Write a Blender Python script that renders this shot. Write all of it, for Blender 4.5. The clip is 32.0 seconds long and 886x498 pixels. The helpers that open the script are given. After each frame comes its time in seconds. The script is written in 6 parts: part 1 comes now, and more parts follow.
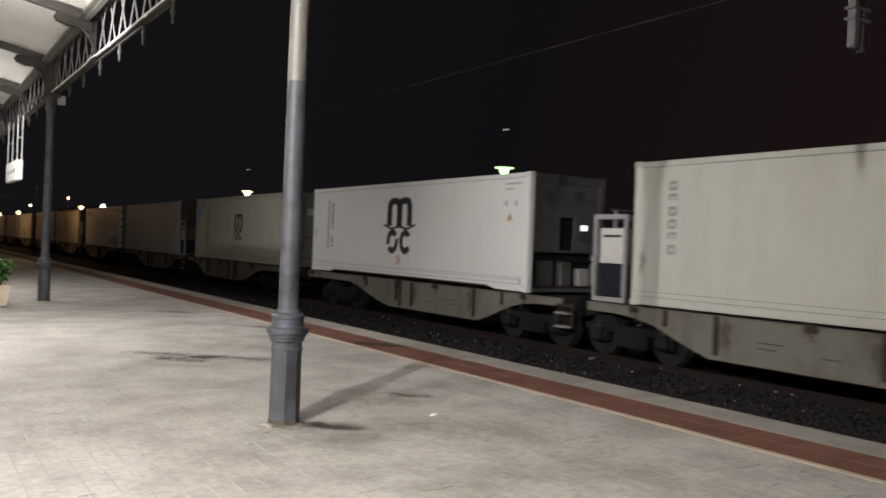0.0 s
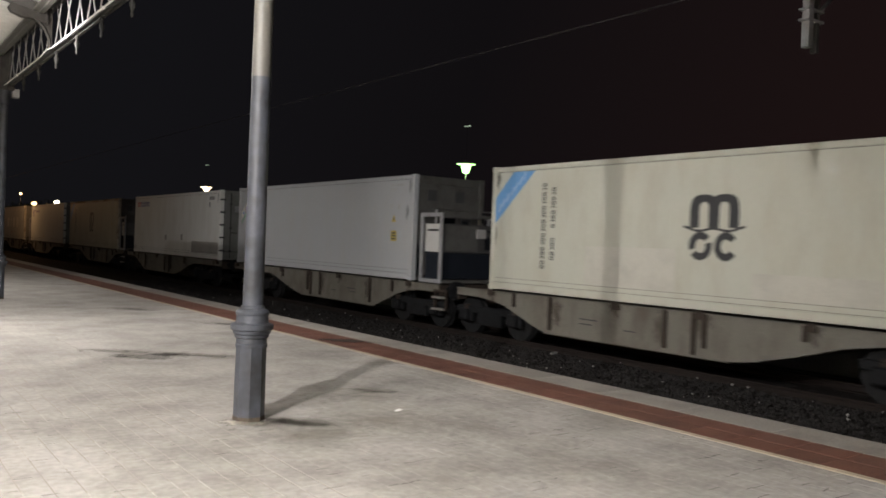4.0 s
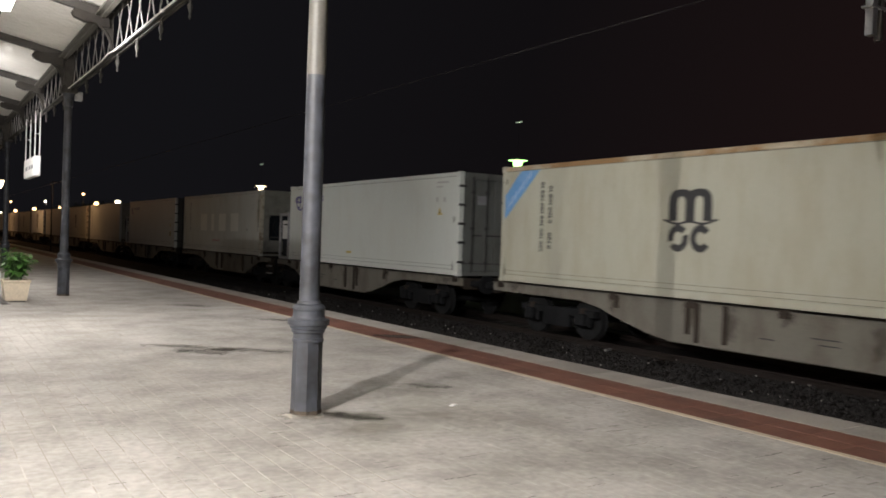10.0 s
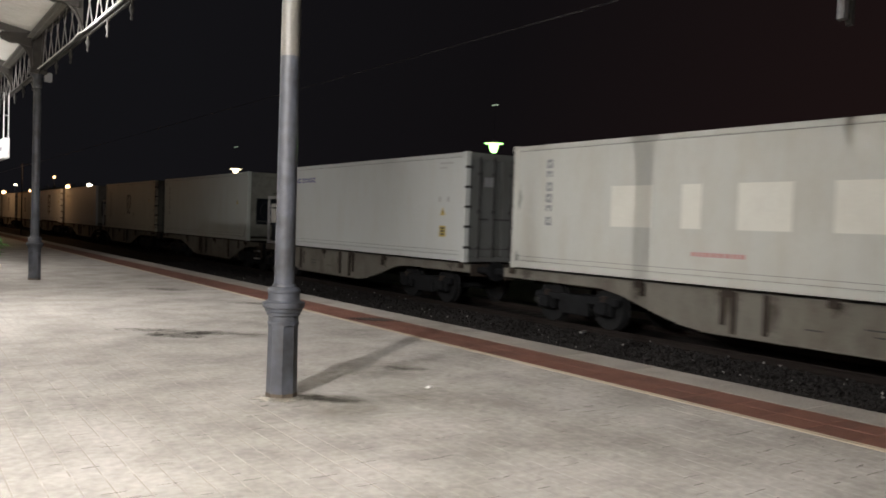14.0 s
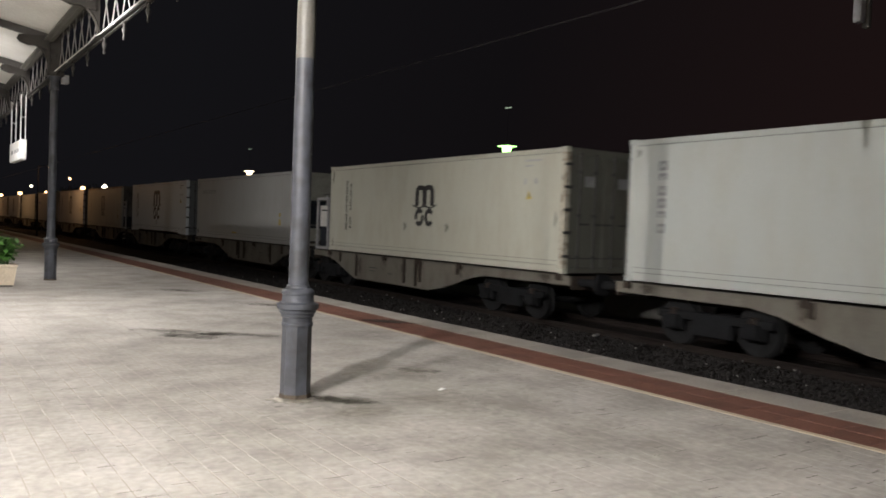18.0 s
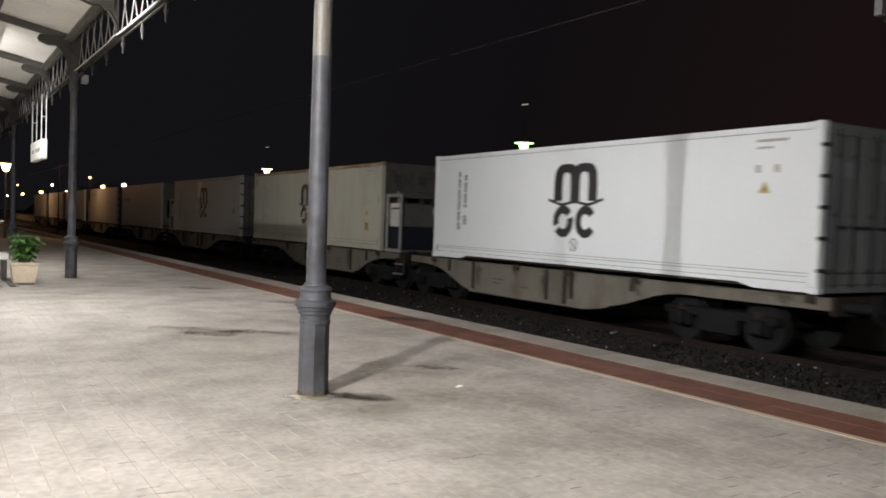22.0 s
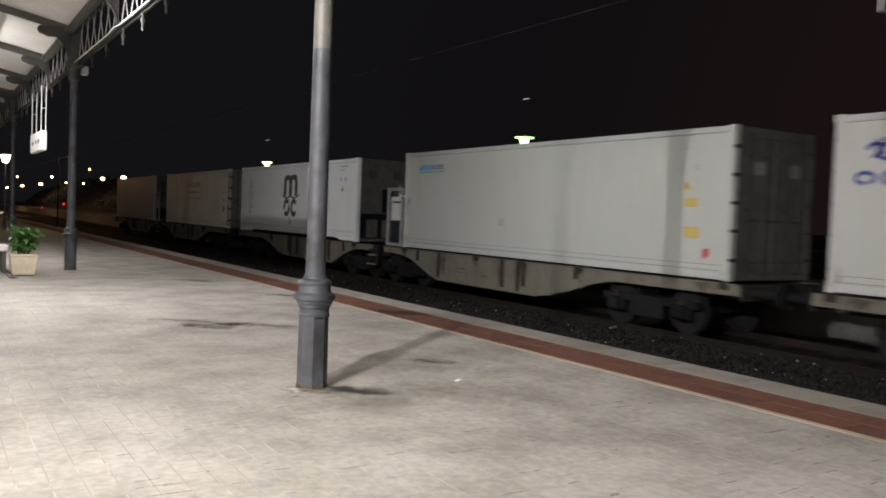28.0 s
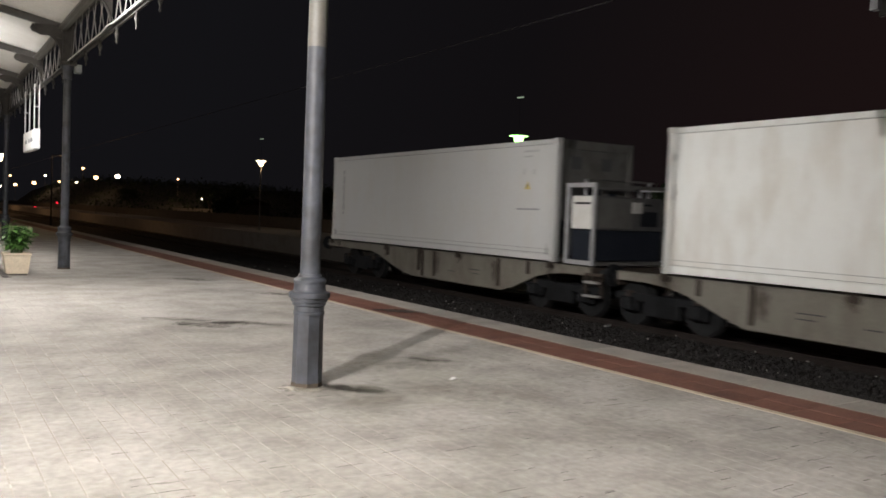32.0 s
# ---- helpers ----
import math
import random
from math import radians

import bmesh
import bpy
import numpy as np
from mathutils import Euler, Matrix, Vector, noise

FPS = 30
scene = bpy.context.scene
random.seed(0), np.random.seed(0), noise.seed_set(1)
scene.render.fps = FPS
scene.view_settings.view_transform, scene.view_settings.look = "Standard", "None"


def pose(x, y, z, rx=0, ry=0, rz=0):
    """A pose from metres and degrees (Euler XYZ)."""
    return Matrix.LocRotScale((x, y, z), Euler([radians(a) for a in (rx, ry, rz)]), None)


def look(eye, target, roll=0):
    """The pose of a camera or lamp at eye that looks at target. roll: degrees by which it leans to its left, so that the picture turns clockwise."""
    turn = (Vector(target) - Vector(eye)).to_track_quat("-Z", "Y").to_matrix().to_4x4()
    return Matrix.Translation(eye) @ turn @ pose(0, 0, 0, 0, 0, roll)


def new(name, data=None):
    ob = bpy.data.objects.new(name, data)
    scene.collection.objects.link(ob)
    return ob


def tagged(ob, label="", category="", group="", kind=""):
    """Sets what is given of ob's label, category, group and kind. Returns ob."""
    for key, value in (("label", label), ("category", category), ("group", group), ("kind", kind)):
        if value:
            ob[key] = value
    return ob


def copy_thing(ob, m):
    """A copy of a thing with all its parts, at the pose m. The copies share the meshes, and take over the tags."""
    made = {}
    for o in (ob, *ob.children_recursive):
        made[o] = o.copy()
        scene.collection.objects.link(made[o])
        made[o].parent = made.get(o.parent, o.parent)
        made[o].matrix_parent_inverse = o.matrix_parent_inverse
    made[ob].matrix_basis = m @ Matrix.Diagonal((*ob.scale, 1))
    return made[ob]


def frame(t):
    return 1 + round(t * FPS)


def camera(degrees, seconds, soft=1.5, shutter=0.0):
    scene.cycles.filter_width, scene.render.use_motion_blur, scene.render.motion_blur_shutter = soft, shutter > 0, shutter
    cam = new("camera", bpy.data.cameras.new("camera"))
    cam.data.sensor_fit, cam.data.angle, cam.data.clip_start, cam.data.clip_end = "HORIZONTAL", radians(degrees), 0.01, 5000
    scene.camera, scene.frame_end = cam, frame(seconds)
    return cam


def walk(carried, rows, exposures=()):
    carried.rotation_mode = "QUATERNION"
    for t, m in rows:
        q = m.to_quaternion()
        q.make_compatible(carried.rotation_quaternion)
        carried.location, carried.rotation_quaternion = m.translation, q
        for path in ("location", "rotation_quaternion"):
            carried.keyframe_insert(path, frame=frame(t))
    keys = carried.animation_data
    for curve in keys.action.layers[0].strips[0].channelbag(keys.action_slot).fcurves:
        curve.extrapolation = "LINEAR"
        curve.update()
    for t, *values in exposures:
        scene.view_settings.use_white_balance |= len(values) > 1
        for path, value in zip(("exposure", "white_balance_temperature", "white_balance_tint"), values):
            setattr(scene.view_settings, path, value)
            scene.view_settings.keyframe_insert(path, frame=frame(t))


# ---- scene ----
# camera: stands on the platform, held in the hand
PATH = (
    (0.0, 0.061, 0.008, 1.508, -0.20, -2.30, -33.39),
    (0.5, 0.054, -0.042, 1.504, -0.74, -1.71, -31.53),
    (1.0, 0.041, 0.005, 1.497, -0.97, -1.72, -31.25),
    (1.5, 0.013, 0.011, 1.503, -1.03, -1.77, -32.61),
    (2.0, 0.010, 0.006, 1.507, -0.94, -1.83, -34.08),
    (2.5, 0.026, 0.024, 1.498, -0.63, -1.91, -35.35),
    (3.0, 0.025, 0.003, 1.502, -0.47, -2.07, -36.01),
    (3.5, 0.014, -0.004, 1.503, -0.33, -2.20, -36.15),
    (5.5, 0.010, -0.007, 1.509, -0.63, -2.23, -35.66),
    (6.0, -0.002, -0.020, 1.510, -0.77, -2.07, -35.33),
    (6.5, 0.013, -0.007, 1.503, -0.92, -2.11, -34.47),
    (7.0, 0.007, 0.005, 1.500, -0.88, -2.15, -33.46),
    (7.5, -0.005, -0.007, 1.505, -0.81, -2.16, -32.85),
    (8.0, 0.007, 0.012, 1.502, -0.74, -2.11, -32.55),
    (8.5, 0.004, 0.014, 1.503, -0.72, -2.13, -32.45),
    (9.0, -0.002, -0.000, 1.503, -0.72, -2.01, -32.51),
    (9.5, 0.002, 0.009, 1.498, -0.69, -1.82, -32.58),
    (10.0, -0.009, 0.001, 1.488, -0.68, -1.95, -32.52),
    (10.5, -0.017, -0.006, 1.479, -0.76, -2.07, -32.28),
    (11.0, -0.010, 0.007, 1.477, -1.08, -1.78, -32.01),
    (11.5, -0.012, 0.008, 1.471, -1.38, -1.80, -31.96),
    (12.0, -0.009, 0.005, 1.472, -1.66, -1.94, -32.22),
    (12.5, 0.004, 0.007, 1.474, -2.01, -1.97, -33.15),
    (13.0, 0.014, 0.004, 1.474, -2.11, -2.04, -34.06),
    (13.5, -0.017, -0.015, 1.485, -1.94, -2.05, -34.32),
    (14.0, -0.005, -0.008, 1.482, -1.79, -1.88, -34.16),
    (14.5, -0.004, -0.007, 1.478, -1.77, -1.81, -33.85),
    (16.5, -0.010, 0.001, 1.478, -1.58, -1.91, -33.01),
    (17.0, -0.016, -0.015, 1.478, -1.50, -2.08, -32.99),
    (17.5, -0.018, -0.020, 1.475, -1.53, -2.14, -33.10),
    (18.0, -0.018, -0.008, 1.478, -1.64, -2.10, -33.29),
    (18.5, -0.007, -0.005, 1.473, -1.62, -2.07, -33.21),
    (19.0, -0.011, -0.011, 1.475, -1.61, -2.09, -32.96),
    (19.5, -0.011, -0.001, 1.470, -1.64, -2.21, -32.67),
    (20.0, -0.012, -0.008, 1.474, -1.61, -2.25, -32.44),
    (20.5, -0.016, -0.009, 1.472, -1.52, -2.19, -32.35),
    (21.0, -0.018, -0.005, 1.474, -1.62, -2.03, -32.26),
    (21.5, -0.010, -0.002, 1.477, -1.75, -1.92, -32.14),
    (22.0, -0.016, -0.005, 1.477, -1.87, -1.92, -32.11),
    (22.5, -0.006, 0.013, 1.471, -1.93, -2.00, -32.05),
    (23.0, -0.015, 0.000, 1.474, -1.83, -2.09, -32.04),
    (23.5, -0.010, 0.006, 1.470, -1.71, -2.14, -32.03),
    (24.0, -0.011, 0.005, 1.474, -1.77, -2.16, -32.00),
    (24.5, -0.014, 0.001, 1.473, -1.85, -2.21, -31.99),
    (25.0, -0.015, -0.004, 1.474, -1.89, -2.25, -32.00),
    (25.5, -0.011, 0.005, 1.473, -1.97, -2.24, -32.04),
    (27.5, -0.002, 0.014, 1.472, -2.27, -2.20, -32.16),
    (28.0, -0.011, 0.003, 1.474, -2.27, -2.27, -32.12),
    (28.5, -0.007, 0.008, 1.467, -2.21, -2.28, -32.01),
    (29.0, -0.010, -0.000, 1.467, -2.17, -2.25, -31.94),
    (29.5, -0.014, 0.001, 1.467, -2.19, -2.29, -31.93),
    (30.0, -0.013, 0.004, 1.467, -2.33, -2.29, -32.04),
    (30.5, -0.012, 0.004, 1.472, -2.43, -2.32, -32.14),
    (31.0, -0.008, 0.006, 1.468, -2.40, -2.30, -32.23),
    (31.5, -0.009, 0.012, 1.465, -2.36, -2.22, -32.38),
    (32.0, -0.014, 0.004, 1.470, -2.35, -2.22, -32.50),
)
cam = camera(56.6, 32.0, 1.7, 0.45)
walk(cam, [(t, pose(x, y, z, 90 + pitch, roll, yaw)) for t, x, y, z, pitch, roll, yaw in PATH],
     exposures=((0, 0.0), (32, 0.0)))

# the train's travel in metres, second by second, and its plan
TRAVEL = ( (0, 0.05), (1, 6.3), (2, 13.09), (3, 19.61), (4, 26.41), (5, 33.34), (6, 40.38), (7, 47.76), (8, 54.75), (9, 62.44), (10, 69.94), (11, 77.34), (12, 85.31), (13, 92.79), (14, 101.04), (15, 109.16), (16, 117.41), (17, 125.79), (18, 134.06), (19, 143.03), (20, 151.55), (21, 160.84), (22, 169.59), (23, 179.11), (24, 188.46), (25, 197.65), (26, 207.34), (27, 217.1), (28, 227.19), (29, 237.15), (30, 246.92), (31, 257.47), (32, 267.62) )
FIRST_END, PAIR, DOOR_GAP, LENGTH, HEIGHT = 15.246, 29.682, 1.956, 12.192, 2.896
TRACK_X, RAIL_Z, DECK_Z = 13.70, -0.676, 0.479


def end_at_start(k):
    """Where the near end of container k lies along the track at 0 s."""
    return FIRST_END + (k - 1) // 2 * PAIR + (0 if k % 2 else LENGTH + DOOR_GAP)


# ---- light ----
world = bpy.data.worlds.new("night_sky")
scene.world = world
world.use_nodes = True
wn, wl = world.node_tree.nodes, world.node_tree.links
tc = wn.new("ShaderNodeTexCoord")
dot = wn.new("ShaderNodeVectorMath")
dot.operation = "DOT_PRODUCT"
dot.inputs[1].default_value = (0.95, -0.25, -0.15)
ramp = wn.new("ShaderNodeValToRGB")
ramp.color_ramp.elements[0].position, ramp.color_ramp.elements[0].color = 0.0, (0.0062, 0.0060, 0.0073, 1)
ramp.color_ramp.elements[1].position, ramp.color_ramp.elements[1].color = 1.0, (0.0150, 0.0069, 0.0061, 1)
mid = ramp.color_ramp.elements.new(0.35)
mid.color = (0.0052, 0.0044, 0.0051, 1)
wl.new(tc.outputs["Generated"], dot.inputs[0])
wl.new(dot.outputs["Value"], ramp.inputs["Fac"])
wl.new(ramp.outputs["Color"], wn["Background"].inputs["Color"])


def point_lamp(name, at, watts, colour=(0.978, 0.95, 0.938), radius=0.07):
    data = bpy.data.lights.new(name, "POINT")
    data.energy, data.color, data.shadow_soft_size = watts, colour, radius
    ob = new(name, data)
    ob.location = at
    return ob


def flood_lamp(name, at, target, watts, size=0.12, spread=math.pi, colour=(0.978, 0.95, 0.938)):
    data = bpy.data.lights.new(name, "AREA")
    data.shape, data.size = "DISK", size
    data.energy, data.color, data.spread = watts, colour, spread
    ob = new(name, data)
    ob.matrix_world = look(at, target)
    return ob


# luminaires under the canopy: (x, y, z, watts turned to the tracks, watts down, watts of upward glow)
# the last two are added out of view, behind and farther along
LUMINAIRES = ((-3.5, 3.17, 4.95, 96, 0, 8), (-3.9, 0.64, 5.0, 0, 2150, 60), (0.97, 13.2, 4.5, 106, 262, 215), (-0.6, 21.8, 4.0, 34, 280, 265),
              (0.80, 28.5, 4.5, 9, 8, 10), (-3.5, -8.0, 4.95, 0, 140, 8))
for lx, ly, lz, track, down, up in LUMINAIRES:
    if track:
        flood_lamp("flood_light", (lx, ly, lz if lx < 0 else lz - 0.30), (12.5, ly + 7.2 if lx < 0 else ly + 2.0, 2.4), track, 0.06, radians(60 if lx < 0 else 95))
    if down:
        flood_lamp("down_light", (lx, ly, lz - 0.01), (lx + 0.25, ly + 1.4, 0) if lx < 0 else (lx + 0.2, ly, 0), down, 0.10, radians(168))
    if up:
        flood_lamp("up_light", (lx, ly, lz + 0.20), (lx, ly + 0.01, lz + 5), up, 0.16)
LANTERNS = [(20.0, 26.06, 4.63, "green"), (20.0, 55.14, 4.66, "warm"), (3.21, 44.9, 3.50, "warm")]
for x, y, z, tone in LANTERNS:
    point_lamp("lantern_light", (x, y, z - 0.48), 70 if tone == "green" else 60, (0.75, 1.0, 0.62) if tone == "green" else (1, 0.70, 0.40), 0.1)
# added lamps, not seen themselves, that warm the far containers' near sides
ADDED_LAMPS = ((10.27, 75.0, 4.9, 240), (8.1, 109.7, 6.4, 600), (8.0, 150, 6.5, 1050), (8.5, 200, 7.0, 1700))
for x, y, z, watts in ADDED_LAMPS:
    point_lamp("street_light", (x, y, z), watts, (1, 0.55, 0.25), 0.15)

# lamps of the town beyond the station; the last two are added, without fittings
for x, y, z, watts in ((44.0, 166.0, 6.4, 260), (31.6, 203.0, 8.4, 360), (34.0, 282.0, 9.6, 900), (43.4, 146.0, 2.4, 40), (60.0, 190.0, 10.0, 260)):
    point_lamp("town_light", (x, y, z), watts, (1, 0.66, 0.38), 0.15)

# ---- materials ----


def material(name, base, rough=0.6, metal=0.0, grain=0.25, scale=6.0, bump=0.15, stain=None, stain_scale=1.2, stain_amount=0.4,
             stretch=(1, 1, 1), emit=0.0, vary=0.0, coat=0.0, spread_wide=False, stain_range=(0.45, 0.75), spec=0.5):
    m = bpy.data.materials.new(name)
    m.use_nodes = True
    n, l = m.node_tree.nodes, m.node_tree.links
    b = n["Principled BSDF"]
    b.inputs["Base Color"].default_value = (*base, 1)
    b.inputs["Roughness"].default_value, b.inputs["Metallic"].default_value = rough, metal
    b.inputs["Specular IOR Level"].default_value = spec
    if coat:
        b.inputs["Coat Weight"].default_value = coat
        b.inputs["Coat Roughness"].default_value = 0.07
    if emit:
        b.inputs["Emission Color"].default_value = (*base, 1)
        b.inputs["Emission Strength"].default_value = emit
        return m
    co = n.new("ShaderNodeTexCoord")
    mp = n.new("ShaderNodeMapping")
    mp.inputs["Scale"].default_value = stretch
    info = n.new("ShaderNodeObjectInfo")
    push = n.new("ShaderNodeVectorMath")
    push.operation = "ADD"
    times = n.new("ShaderNodeMath")
    times.operation = "MULTIPLY"
    times.inputs[1].default_value = 37.0
    l.new(info.outputs["Random"], times.inputs[0])
    geo = n.new("ShaderNodeNewGeometry")
    l.new(geo.outputs["Position"] if spread_wide else co.outputs["Object"], mp.inputs["Vector"])
    l.new(mp.outputs["Vector"], push.inputs[0])
    if not spread_wide:
        l.new(times.outputs[0], push.inputs[1])
    fine, coarse = n.new("ShaderNodeTexNoise"), n.new("ShaderNodeTexNoise")
    fine.inputs["Scale"].default_value, fine.inputs["Detail"].default_value = scale * 8, 5
    coarse.inputs["Scale"].default_value, coarse.inputs["Detail"].default_value = stain_scale, 6
    coarse.inputs["Roughness"].default_value = 0.62
    l.new(push.outputs["Vector"], fine.inputs["Vector"])
    l.new(push.outputs["Vector"], coarse.inputs["Vector"])
    spread = n.new("ShaderNodeMapRange")
    spread.inputs["From Min"].default_value, spread.inputs["From Max"].default_value = 0.25, 0.75
    spread.inputs["To Min"].default_value, spread.inputs["To Max"].default_value = 1 - grain, 1 + grain
    l.new(fine.outputs["Fac"], spread.inputs["Value"])
    mix = n.new("ShaderNodeMix")
    mix.data_type = "RGBA"
    mix.inputs["A"].default_value = (*base, 1)
    mix.inputs["B"].default_value = (*(stain or tuple(c * 0.5 for c in base)), 1)
    sr = n.new("ShaderNodeMapRange")
    sr.inputs["From Min"].default_value, sr.inputs["From Max"].default_value = stain_range
    sr.inputs["To Max"].default_value = stain_amount
    l.new(coarse.outputs["Fac"], sr.inputs["Value"])
    l.new(sr.outputs["Result"], mix.inputs["Factor"])
    mul = n.new("ShaderNodeVectorMath")
    mul.operation = "SCALE"
    l.new(mix.outputs["Result"], mul.inputs[0])
    if vary:
        vr = n.new("ShaderNodeMapRange")
        vr.inputs["To Min"].default_value, vr.inputs["To Max"].default_value = 1 - vary, 1 + vary
        l.new(info.outputs["Random"], vr.inputs["Value"])
        both = n.new("ShaderNodeMath")
        both.operation = "MULTIPLY"
        l.new(vr.outputs["Result"], both.inputs[0])
        l.new(spread.outputs["Result"], both.inputs[1])
        l.new(both.outputs[0], mul.inputs["Scale"])
    else:
        l.new(spread.outputs["Result"], mul.inputs["Scale"])
    l.new(mul.outputs["Vector"], b.inputs["Base Color"])
    rr = n.new("ShaderNodeMapRange")
    rr.inputs["To Min"].default_value, rr.inputs["To Max"].default_value = max(rough - 0.12, 0.05), min(rough + 0.15, 1)
    l.new(coarse.outputs["Fac"], rr.inputs["Value"])
    l.new(rr.outputs["Result"], b.inputs["Roughness"])
    if bump:
        bp = n.new("ShaderNodeBump")
        bp.inputs["Strength"].default_value, bp.inputs["Distance"].default_value = bump, 0.02
        l.new(fine.outputs["Fac"], bp.inputs["Height"])
        l.new(bp.outputs["Normal"], b.inputs["Normal"])
    return m


